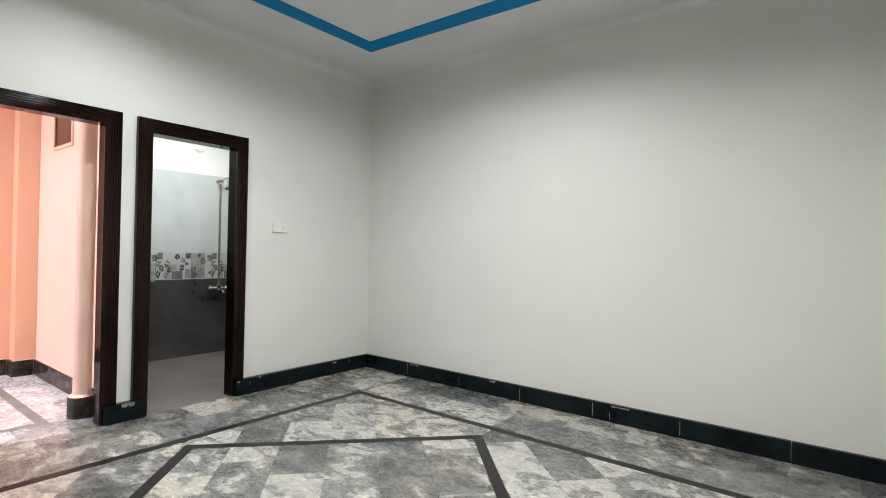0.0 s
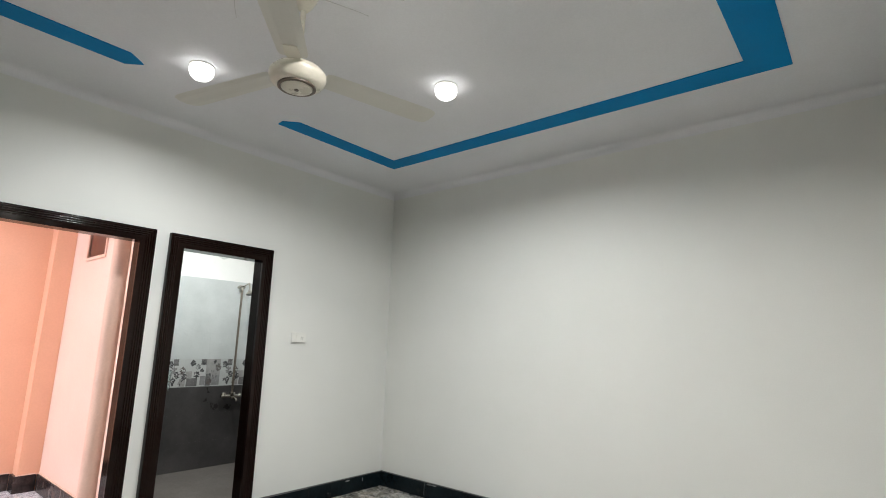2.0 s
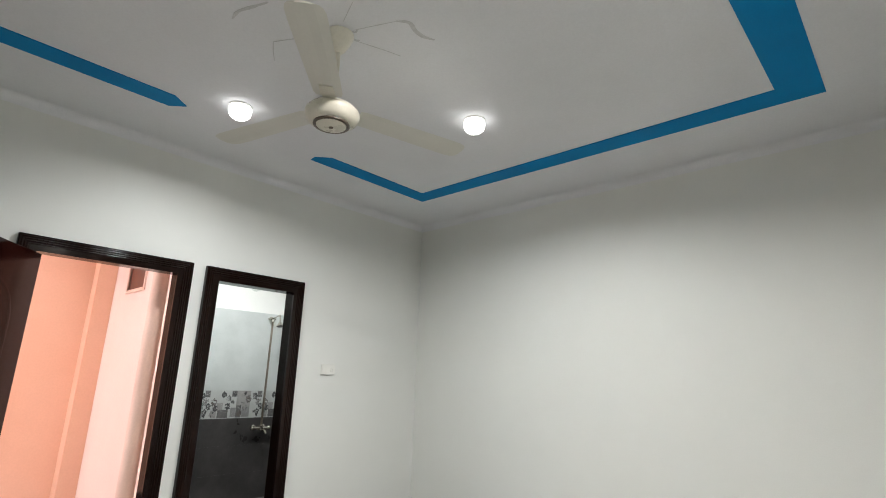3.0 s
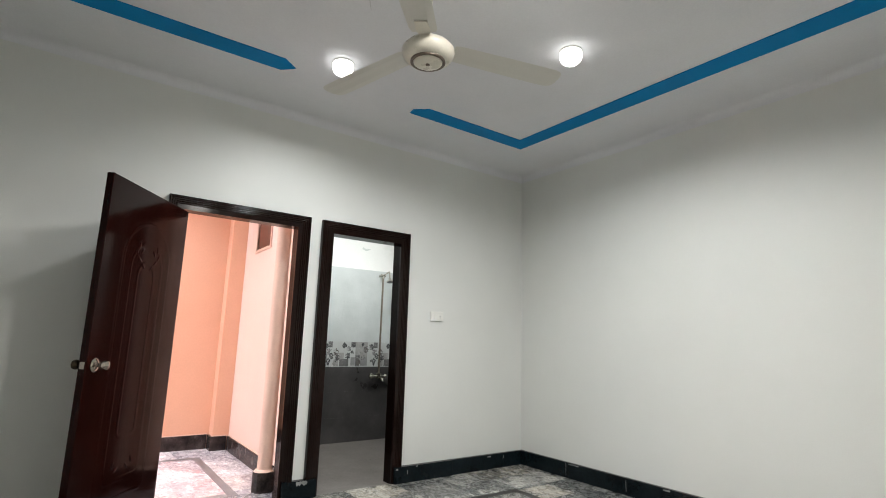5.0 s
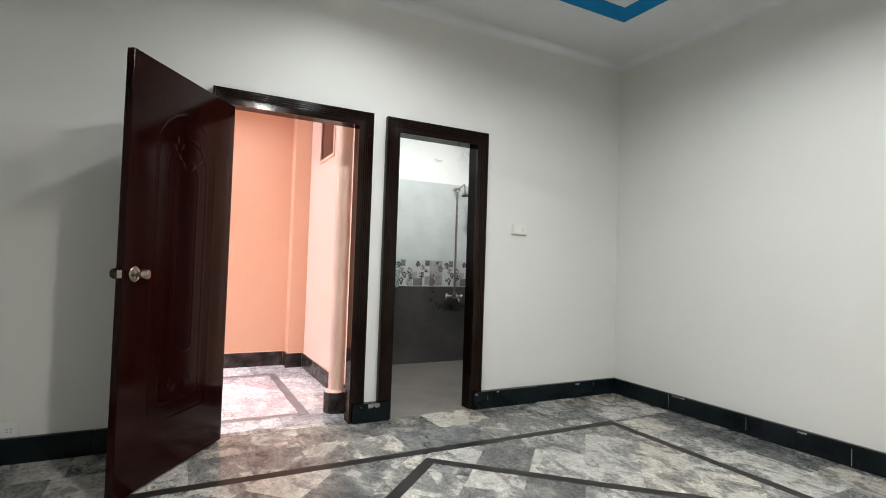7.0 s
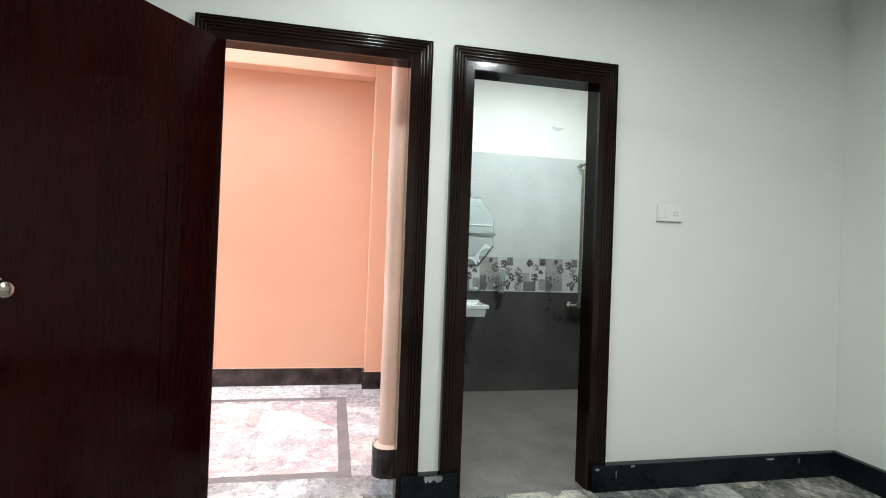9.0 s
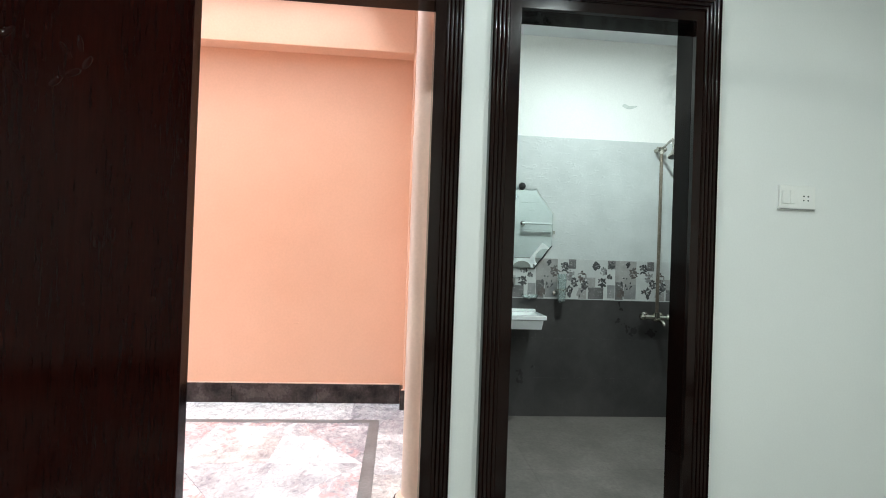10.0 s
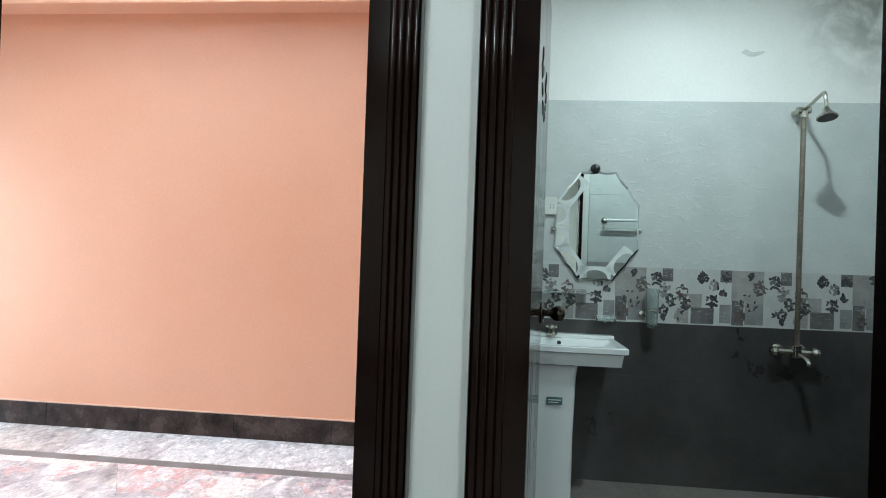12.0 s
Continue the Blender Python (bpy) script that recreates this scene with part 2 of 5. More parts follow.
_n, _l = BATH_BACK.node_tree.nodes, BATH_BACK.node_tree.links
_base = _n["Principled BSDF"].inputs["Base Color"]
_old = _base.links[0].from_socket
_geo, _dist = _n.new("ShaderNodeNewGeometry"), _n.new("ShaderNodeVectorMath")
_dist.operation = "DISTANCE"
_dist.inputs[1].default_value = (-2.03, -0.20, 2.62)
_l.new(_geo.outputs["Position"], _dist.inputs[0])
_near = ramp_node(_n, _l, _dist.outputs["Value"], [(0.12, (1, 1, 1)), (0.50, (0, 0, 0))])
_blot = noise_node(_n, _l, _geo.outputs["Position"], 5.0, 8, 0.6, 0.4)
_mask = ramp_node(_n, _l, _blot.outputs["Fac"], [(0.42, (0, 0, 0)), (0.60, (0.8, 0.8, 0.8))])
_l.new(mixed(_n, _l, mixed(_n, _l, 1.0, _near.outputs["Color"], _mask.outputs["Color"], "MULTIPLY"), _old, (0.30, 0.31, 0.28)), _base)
DAMP = surface("damp_stain", (0.60, 0.62, 0.585), (0.68, 0.70, 0.66), 9, 60, 0.7, 0.2, spread=0.2)
CERAMIC = surface("white_ceramic", (0.72, 0.74, 0.74), (0.76, 0.78, 0.78), 2, 50, 0.1, 0.0, coat=0.5, spread=0.02)
CHROME = surface("aged_chrome", (0.50, 0.47, 0.40), (0.66, 0.64, 0.58), 15, 120, 0.2, 0.05, metal=1.0, spread=0.25)
PIPE_METAL = surface("tarnished_steel_pipe", (0.22, 0.18, 0.14), (0.34, 0.29, 0.24), 9, 90, 0.4, 0.08, metal=0.8, spread=0.3)
KNOB_METAL = surface("antique_brass", (0.045, 0.035, 0.026), (0.11, 0.085, 0.06), 20, 120, 0.22, 0.03, metal=1.0, spread=0.3)
KNOB_PALE = surface("polished_nickel", (0.34, 0.30, 0.26), (0.50, 0.45, 0.40), 20, 120, 0.18, 0.03, metal=1.0, spread=0.2)
PLASTIC = surface("white_switch_plastic", (0.70, 0.695, 0.655), (0.74, 0.735, 0.695), 6, 120, 0.35, 0.02, spread=0.03)
LEDGE_SHADE = surface("grey_ledge_shade", (0.34, 0.34, 0.32), (0.42, 0.42, 0.40), 10, 120, 0.5, 0.03)
BLACK = surface("black_plastic", (0.008, 0.008, 0.008), (0.02, 0.02, 0.02), 10, 120, 0.4, 0.03)
FAN_CREAM = surface("cream_fan_enamel", (0.66, 0.63, 0.53), (0.72, 0.69, 0.60), 5, 90, 0.28, 0.02, coat=0.3, spread=0.05)
FAN_BLADE = surface("ivory_blade_enamel", (0.62, 0.612, 0.56), (0.65, 0.642, 0.59), 2, 90, 0.4, 0.0, spread=0.02)
FAN_RING = surface("brown_fan_ring", (0.10, 0.075, 0.05), (0.16, 0.12, 0.09), 10, 90, 0.35, 0.02)
CRACK = surface("grey_plaster_patch", (0.49, 0.49, 0.495), (0.58, 0.58, 0.585), 12, 90, 0.8, 0.2)
VENT_WOOD = surface("brown_vent_board", (0.10, 0.035, 0.022), (0.16, 0.06, 0.035), 6, 60, 0.5, 0.1)
ETCH = surface("frosted_mirror_etching", (0.66, 0.70, 0.69), (0.74, 0.77, 0.76), 10, 200, 0.7, 0.05)
STICKER = surface("teal_label_paper", (0.05, 0.13, 0.14), (0.08, 0.18, 0.19), 10, 90, 0.4, 0.0)
LAMP_GLOW = glowing("led_diffuser", (1.0, 0.99, 0.96), 4.5)

MIRROR, _n, _l, _b = material("mirror_glass")
_b.inputs["Base Color"].default_value = (0.80, 0.86, 0.84, 1)
_b.inputs["Metallic"].default_value, _b.inputs["Roughness"].default_value = 1.0, 0.015
GLASS, _n, _l, _b = material("clear_glass")
_b.inputs["Base Color"].default_value = (0.86, 0.93, 0.92, 1)
_b.inputs["Transmission Weight"].default_value, _b.inputs["Roughness"].default_value = 0.9, 0.12


# ---- building helpers ----
def box(bm, x0, x1, y0, y1, z0, z1, bevel=0.0, mat=0):
    vs = [bm.verts.new((x, y, z)) for x in (x0, x1) for y in (y0, y1) for z in (z0, z1)]
    fs = [bm.faces.new([vs[i] for i in q]) for q in ((0, 1, 3, 2), (4, 6, 7, 5), (0, 4, 5, 1), (2, 3, 7, 6), (0, 2, 6, 4), (1, 5, 7, 3))]
    for f in fs:
        f.material_index = mat
    if bevel:
        edges = list({e for f in fs for e in f.edges})
        bmesh.ops.bevel(bm, geom=edges, offset=bevel, segments=2, affect="EDGES", profile=0.5)
    return fs


def loft(bm, rings, close=True, caps=True):
    """Skins equal rings of points one after another."""
    rows = [[bm.verts.new(p) for p in r] for r in rings]
    n = len(rows[0])
    for a, b in zip(rows, rows[1:]):
        for i in range(n if close else n - 1):
            j = (i + 1) % n
            bm.faces.new((a[i], a[j], b[j], b[i]))
    if caps:
        bm.faces.new(rows[0][::-1])
        bm.faces.new(rows[-1])


def turned(bm, profile, place=(0, 0, 0), axis="z", n=28):
    """A solid of revolution: (radius, height) pairs along an axis through place."""
    rings = []
    for r, h in profile:
        ring = []
        for k in range(n):
            a = 2 * math.pi * k / n
            p = (r * math.cos(a), r * math.sin(a), h)
            if axis == "x":
                p = (p[2], p[0], p[1])
            elif axis == "y":
                p = (p[1], p[2], p[0])
            ring.append((p[0] + place[0], p[1] + place[1], p[2] + place[2]))
        rings.append(ring)
    loft(bm, rings)


def tube(bm, points, r, n=14):
    """A round bar along a line of points."""
    pts = [Vector(p) for p in points]
    rings = []
    for i, p in enumerate(pts):
        d = (pts[min(i + 1, len(pts) - 1)] - pts[max(i - 1, 0)]).normalized()
        q = d.to_track_quat("Z", "Y")
        rings.append([p + q @ Vector((r * math.cos(2 * math.pi * k / n), r * math.sin(2 * math.pi * k / n), 0)) for k in range(n)])
    loft(bm, rings)


def finish(name, bm, mats, smooth=False):
    bmesh.ops.recalc_face_normals(bm, faces=bm.faces)
    me = bpy.data.meshes.new(name)
    if smooth:
        for f in bm.faces:
            f.smooth = True
        for e in bm.edges:
            if len(e.link_faces) == 2 and e.calc_face_angle() > radians(38):
                e.smooth = False
    bm.to_mesh(me)
    bm.free()
    for m in mats if isinstance(mats, (list, tuple)) else [mats]:
        me.materials.append(m)
    return me


def part(name, bm, mats, parent, label="", smooth=False):
    ob = new(name, finish(name, bm, mats, smooth))
    ob.parent = parent
    if parent is not None:
        ob.matrix_parent_inverse = parent.matrix_world.inverted()
    return tagged(ob, label)


def thing(name, label, category, base=(0, 0, 0), group="", kind=""):
    ob = new(name)
    ob.location = base
    ob.matrix_world = Matrix.Translation(base)
    ob.empty_display_size = 0.1
    return tagged(ob, label, category, group, kind)


def solid(name, boxes, mats, label, category, kind="structure", bevel=0.0):
    bm = bmesh.new()
    for b in boxes:
        box(bm, *b, bevel=bevel)
    return tagged(new(name, finish(name, bm, mats)), label, category, kind=kind)


def rounded(points, steps=8):
    """Catmull-Rom through the points."""
    pts = [Vector(p) for p in points]
    pts = [2 * pts[0] - pts[1]] + pts + [2 * pts[-1] - pts[-2]]
    out = []
    for a, b, c, d in zip(pts, pts[1:], pts[2:], pts[3:]):
        for k in range(steps):
            t = k / steps
            out.append(0.5 * (2 * b + (c - a) * t + (2 * a - 5 * b + 4 * c - d) * t * t + (3 * b - a - 3 * c + d) * t ** 3))
    return out + [pts[-2]]


# ---- plan ----
ROOM_X, ROOM_Y = 4.45, -5.05            # the room spans x 0 to 4.45 and y 0 to -5.05
WALL = 0.076                            # door wall
D1 = dict(inner=(-3.366, -2.525), outer=(-3.470, -2.424), head=2.080, top=2.176, back=-0.086)
D2 = dict(inner=(-2.214, -1.550), outer=(-2.321, -1.462), head=2.072, top=2.174, back=-0.112)
BATH_X, BATH_Y0, BATH_Y1, BATH_Z, BATH_TOP = -2.03, -2.28, 0.0, -0.047, 2.88
HALL_X, HALL_Y, HALL_END = -2.17, -2.388, -6.2
LIN = 0.03

# ---- structure: the room ----
holes = [(D1["inner"][0] - LIN, D1["inner"][1] + LIN), (D2["inner"][0] - LIN, D2["inner"][1] + LIN)]
solid("wall_west", [
    (-WALL, 0, HALL_END - 0.12, holes[0][0], -0.1, 3.2), (-WALL, 0, holes[0][0], holes[0][1], D1["head"] + LIN, 3.2),
    (-WALL, 0, holes[0][1], holes[1][0], -0.1, 3.2), (-WALL, 0, holes[1][0], holes[1][1], D2["head"] + LIN, 3.2),
    (-WALL, 0, holes[1][1], 0.12, -0.1, 3.2)], PAINT, "cream painted plaster wall with two doorways", "wall")
solid("wall_north", [(0, ROOM_X + 0.12, 0, 0.12, -0.1, 3.2)], PAINT, "plain cream painted plaster wall", "wall")
solid("wall_east", [(ROOM_X, ROOM_X + 0.12, ROOM_Y - 0.12, 0, -0.1, 3.2)], PAINT, "plain cream painted plaster wall", "wall")
solid("wall_south", [(0, ROOM_X, ROOM_Y - 0.12, ROOM_Y, -0.1, 3.2)], PAINT, "plain cream painted plaster wall", "wall")

bm = bmesh.new()
box(bm, 0, ROOM_X, ROOM_Y, 0, CEIL, CEIL + 0.15)
tagged(new("ceiling", finish("ceiling", bm, CEILING)), "white painted ceiling with a coved edge", "ceiling", kind="structure")


def cove(name, a, b, inward):
    """A hollow cornice between two corners, radius 0.06."""
    r, steps = 0.06, 8
    bm = bmesh.new()
    a, b, inward = Vector(a), Vector(b), Vector(inward)
    ring = [Vector((0, 0, 0))]
    for k in range(steps + 1):
        t = math.pi / 2 * k / steps
        ring.append(inward * (r - r * math.cos(t)) + Vector((0, 0, -r + r * math.sin(t))))
    along = (b - a).normalized()
    loft(bm, [[a + p + along * p.dot(inward) for p in ring], [b + p - along * p.dot(inward) for p in ring]])
    return tagged(new(name, finish(name, bm, CEILING, True)), "white plaster cove between wall and ceiling", "cornice", kind="structure")


e = 0.002
cove("trim_west", (e, ROOM_Y + e, CEIL - e), (e, -e, CEIL - e), (1, 0, 0))
cove("trim_north", (e, -e, CEIL - e), (ROOM_X - e, -e, CEIL - e), (0, -1, 0))
cove("trim_east", (ROOM_X - e, -e, CEIL - e), (ROOM_X - e, ROOM_Y + e, CEIL - e), (-1, 0, 0))
cove("trim_south", (ROOM_X - e, ROOM_Y + e, CEIL - e), (e, ROOM_Y + e, CEIL - e), (0, 1, 0))


def slab_prism(bm, poly, z0, z1):
    top = [bm.verts.new((x, y, z1)) for x, y in poly]
    low = [bm.verts.new((x, y, z0)) for x, y in poly]
    bm.faces.new(top)
    bm.faces.new(low[::-1])
    for i in range(len(poly)):
        j = (i + 1) % len(poly)
        bm.faces.new((low[i], low[j], top[j], top[i]))


blue = thing("blue_ceiling_border", "bright blue painted flat moulding in broken lines on the ceiling", "ceiling moulding", (2.2, -2.4, CEIL), kind="structure")
BLUE_LINES = [
    [(0.632, -0.64), (0.79, -0.80), (0.79, -1.80), (0.70, -1.90), (0.632, -1.89)],
    [(0.632, -0.64), (3.79, -0.60), (3.577, -0.79), (0.79, -0.80)],
    [(3.79, -0.60), (3.79, -4.45), (3.577, -4.26), (3.577, -0.79)],
    [(0.72, -2.88), (0.80, -2.98), (0.80, -4.26), (0.64, -4.45), (0.64, -2.96)],
    [(0.64, -4.45), (0.80, -4.26), (3.577, -4.26), (3.79, -4.45)],
]
for line in BLUE_LINES:
    bm = bmesh.new()
    slab_prism(bm, line, CEIL - 0.006, CEIL + 0.004)
    part("moulding", bm, BLUE, blue)


# ---- structure: the hall beyond the first doorway ----
solid("wall_hall_back", [(HALL_X - 0.12, HALL_X, HALL_END - 0.12, HALL_Y, -0.1, 3.2)], ORANGE, "orange painted plaster wall, lightly dented", "wall")
vx0, vx1, vz0, vz1 = -1.575, -1.12, 2.105, 2.50
solid("wall_hall_side", [(HALL_X, vx0, HALL_Y, BATH_Y0, -0.1, 3.2), (vx1, -WALL, HALL_Y, BATH_Y0, -0.1, 3.2),
                         (vx0, vx1, HALL_Y, BATH_Y0, -0.1, vz0), (vx0, vx1, HALL_Y, BATH_Y0, vz1, 3.2)], PEACH, "pale peach plaster wall with a small vent opening", "wall")
solid("wall_hall_near", [(-WALL - 0.012, -WALL, HALL_END, D1["outer"][0], 0, 3.04), (-WALL - 0.012, -WALL, D1["outer"][0], D1["outer"][1], 2.15, 3.04)], ORANGE, "orange painted plaster wall round the doorway", "wall")
# out of view; its opening is added to hold the fill lamp
solid("wall_hall_end", [(HALL_X, -2.0, HALL_END - 0.12, HALL_END, -0.1, 3.2), (-0.28, -WALL, HALL_END - 0.12, HALL_END, -0.1, 3.2), (-2.0, -0.28, HALL_END - 0.12, HALL_END, 2.52, 3.2)], ORANGE, "unseen orange hall end wall with an opening added for the fill lamp", "wall")
solid("ground", [(-40, 40, -90, HALL_END - 0.12, -0.25, -0.03)], GROUT, "grey concrete ground outside the hall", "ground")
solid("ceiling_hall", [(HALL_X, -WALL, -2.90, HALL_Y, CEIL, CEIL + 0.12), (HALL_X, -WALL, HALL_END, -5.5, CEIL, CEIL + 0.12), (HALL_X, -1.965, -5.5, -2.90, CEIL, CEIL + 0.12), (-0.2, -WALL, -5.5, -2.90, CEIL, CEIL + 0.12)], CEILING, "white painted hall ceiling with an open light well", "ceiling")
solid("wall_light_well", [(-2.09, -1.965, -5.62, -2.78, CEIL + 0.12, 7.1), (-0.2, -0.08, -5.62, -2.78, CEIL + 0.12, 7.1), (-1.965, -0.2, -2.90, -2.78, CEIL + 0.12, 7.1), (-1.965, -0.2, -5.62, -5.5, CEIL + 0.12, 7.1)], CEILING, "white painted walls of a light well open to the sky", "wall")
solid("beam", [(HALL_X, -2.02, HALL_END, -2.553, 2.672, CEIL)], ORANGE, "orange painted ceiling beam along the hall wall", "beam", bevel=0.006)
solid("pier", [(HALL_X, -2.005, -2.553, HALL_Y, -0.05, CEIL)], ORANGE, "orange painted square pier in the hall corner", "pier", bevel=0.004)

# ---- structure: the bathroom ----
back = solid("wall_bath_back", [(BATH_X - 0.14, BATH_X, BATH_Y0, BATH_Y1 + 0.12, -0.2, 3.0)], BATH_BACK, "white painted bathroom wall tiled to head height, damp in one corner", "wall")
left = solid("wall_bath_south", [(BATH_X, -WALL, BATH_Y0, BATH_Y0 + 0.012, 2.09, BATH_TOP)], BATH_PAINT, "white painted bathroom wall above the tiles", "wall")
right = solid("wall_bath_north", [(BATH_X, -WALL, BATH_Y1, BATH_Y1 + 0.12, -0.2, 3.0)], BATH_PAINT, "white painted bathroom wall tiled to head height", "wall")
solid("wall_bath_near", [(-WALL - 0.01, -WALL, D2["outer"][1], BATH_Y1, 2.10, BATH_TOP), (-WALL - 0.01, -WALL, BATH_Y0, D2["outer"][1], 2.16, BATH_TOP)], BATH_PAINT, "white painted bathroom wall over the door", "wall")
solid("ceiling_bath", [(BATH_X, -WALL, BATH_Y0, BATH_Y1, BATH_TOP, BATH_TOP + 0.1)], CEILING, "white painted bathroom ceiling", "ceiling")
solid("threshold", [(-WALL - 0.02, 0.0, D2["inner"][0] - LIN, D2["inner"][1] + LIN, -0.1, -0.003)], BATH_FLOOR, "brown-grey tiled door sill at the bathroom step", "threshold")

# ---- skirtings ----
SK_H, SK_T = 0.134, 0.036


def skirting(name, runs, material_, label):
    """runs: boxes x0, x1, y0, y1, height; one piece of stone each."""
    holder = thing(name, label, "skirting", (runs[0][0], runs[0][2], 0), kind="structure")
    for x0, x1, y0, y1, h in runs:
        bm = bmesh.new()
        g = 0.0012
        if x1 - x0 > y1 - y0:
            box(bm, x0 + g, x1 - g, y0, y1, 0.0, h, 0.003)
        else:
            box(bm, x0, x1, y0 + g, y1 - g, 0.0, h, 0.003)
        part("stone", bm, material_, holder)
    return holder


def smear(parent, face, along, z, length, seed, tall=0.5, front=0.0):
    """A dab of wall paint on the stone, ragged."""
    rnd = random.Random(seed)
    n = 17
    up = [rnd.uniform(0.004, 0.014) * tall for _ in range(n)]
    lo = [rnd.uniform(0.002, 0.016) * tall for _ in range(n)]
    up[0] = up[-1] = lo[0] = lo[-1] = 0.001
    bm = bmesh.new()
    ring = [(along - length / 2 + length * i / (n - 1), z + up[i]) for i in range(n)] + [(along - length / 2 + length * i / (n - 1), z - lo[i]) for i in range(n - 1, -1, -1)]
    if face == "west":
        rows = [[(SK_T + front + d, a, q) for a, q in ring] for d in (-0.0005, 0.0008)]
    else:
        rows = [[(a, -SK_T - d, q) for a, q in ring] for d in (-0.0005, 0.0008)]
    loft(bm, rows)
    part("paint_smear", bm, SMEAR, parent, "cream paint smear")


west_runs = []
cuts = [-1.535, -0.914, -0.28, -SK_T - 0.001]
for a, b in zip(cuts, cuts[1:]):
    west_runs.append((0.0, SK_T + (0.012 if a < -1.5 else 0.0), a, b, SK_H))
west_runs.append((0.0, SK_T + 0.012, -2.503, -2.230, SK_H))
cuts = [ROOM_Y, -4.62, -3.99, -3.40]
for a, b in zip(cuts, cuts[1:]):
    west_runs.append((0.0, SK_T, a, b, SK_H))
skw = skirting("baseboard_west", west_runs, BLACK_STONE, "polished black stone skirting with paint smears and pale joints")
north_runs = []
cuts = [0.0, 0.621, 1.258, 1.892, 2.527, 3.152, 3.79, ROOM_X]
for a, b in zip(cuts, cuts[1:]):
    north_runs.append((a, b, -SK_T, 0.0, SK_H))
skn = skirting("baseboard_north", north_runs, BLACK_STONE, "polished black stone skirting with paint smears and pale joints")
skirting("baseboard_east", [(ROOM_X - SK_T, ROOM_X, ROOM_Y + SK_T + i * 0.62, ROOM_Y + SK_T + (i + 1) * 0.62, SK_H) for i in range(8)], BLACK_STONE, "polished black stone skirting")
skirting("baseboard_south", [(SK_T + i * 0.624, SK_T + (i + 1) * 0.624, ROOM_Y, ROOM_Y + SK_T, SK_H) for i in range(7)], BLACK_STONE, "polished black stone skirting")
for k, (along, z, length) in enumerate([(-2.35, 0.118, 0.09), (-1.31, 0.125, 0.022), (-0.47, 0.116, 0.05), (-1.51, 0.117, 0.02)]):
    smear(skw, "west", along, z, length, k, 1.3 if k == 0 else 0.5, 0.012 if along < -1 else 0.0)
for k, (along, z, length) in enumerate([(0.71, 0.124, 0.12), (2.74, 0.122, 0.14), (1.62, 0.122, 0.06)]):
    smear(skn, "north", along, z, length, 20 + k)


def drip(parent, along, z, h, face):
    """A short upright streak of pale mortar."""
    bm = bmesh.new()
    if face == "west":
        box(bm, SK_T - 0.001, SK_T + (0.0132 if along < -1 else 0.0012), along - 0.0018, along + 0.0018, z, z + h, 0.001)
    else:
        box(bm, along - 0.0018, along + 0.0018, -SK_T - 0.0012, -SK_T + 0.001, z, z + h, 0.001)
    part("mortar_streak", bm, SMEAR, parent, "pale mortar streak")


for along, z, h in [(-1.405, 0.07, 0.035), (-0.28, 0.085, 0.03)]:
    drip(skw, along, z, h, "west")
for along, z, h in [(0.621, 0.02, 0.11), (1.258, 0.03, 0.09), (1.892, 0.01, 0.1), (2.527, 0.02, 0.1), (2.66, 0.02, 0.05), (3.152, 0.02, 0.1), (3.79, 0.03, 0.09)]:
    drip(skn, along, z, h, "north")

HSK = 0.145
skirting("baseboard_hall", [(HALL_X, HALL_X + 0.022, -2.575 - 0.63 * (i + 1), -2.575 - 0.63 * i, HSK) for i in range(5)]
         + [(-2.005, -1.983, -2.575, HALL_Y - 0.023, HSK), (HALL_X + 0.022, -1.983, -2.575, -2.553, HSK)]
         + [(-1.983 + 0.5 * i, -1.983 + 0.5 * (i + 1), HALL_Y - 0.022, HALL_Y, HSK) for i in range(3)]
         + [(-0.295, -0.118, HALL_Y - 0.022, HALL_Y, HSK)], HALL_STONE, "veined black stone skirting in the hall")


# ---- doorways ----
def flutes(width, proud):
    """Section of a casing, from the opening outwards: a flat inner band, then four round reeds stepping up."""
    pts = [(0.0, 0.0), (0.0, proud * 0.53), (0.37, proud * 0.53), (0.372, proud * 0.60)]
    u, w = 0.39, 0.145
    for k in range(4):
        base = proud * (0.60 + 0.07 * k)
        for a in range(7):
            t = math.pi * a / 6
            pts.append((u + w / 2 - w * 0.48 * math.cos(t), base + 0.0042 * math.sin(t)))
        u += w
    pts += [(0.985, proud), (1.0, proud * 0.9), (1.0, 0.0)]
    return [(p * width, q) for p, q in pts]


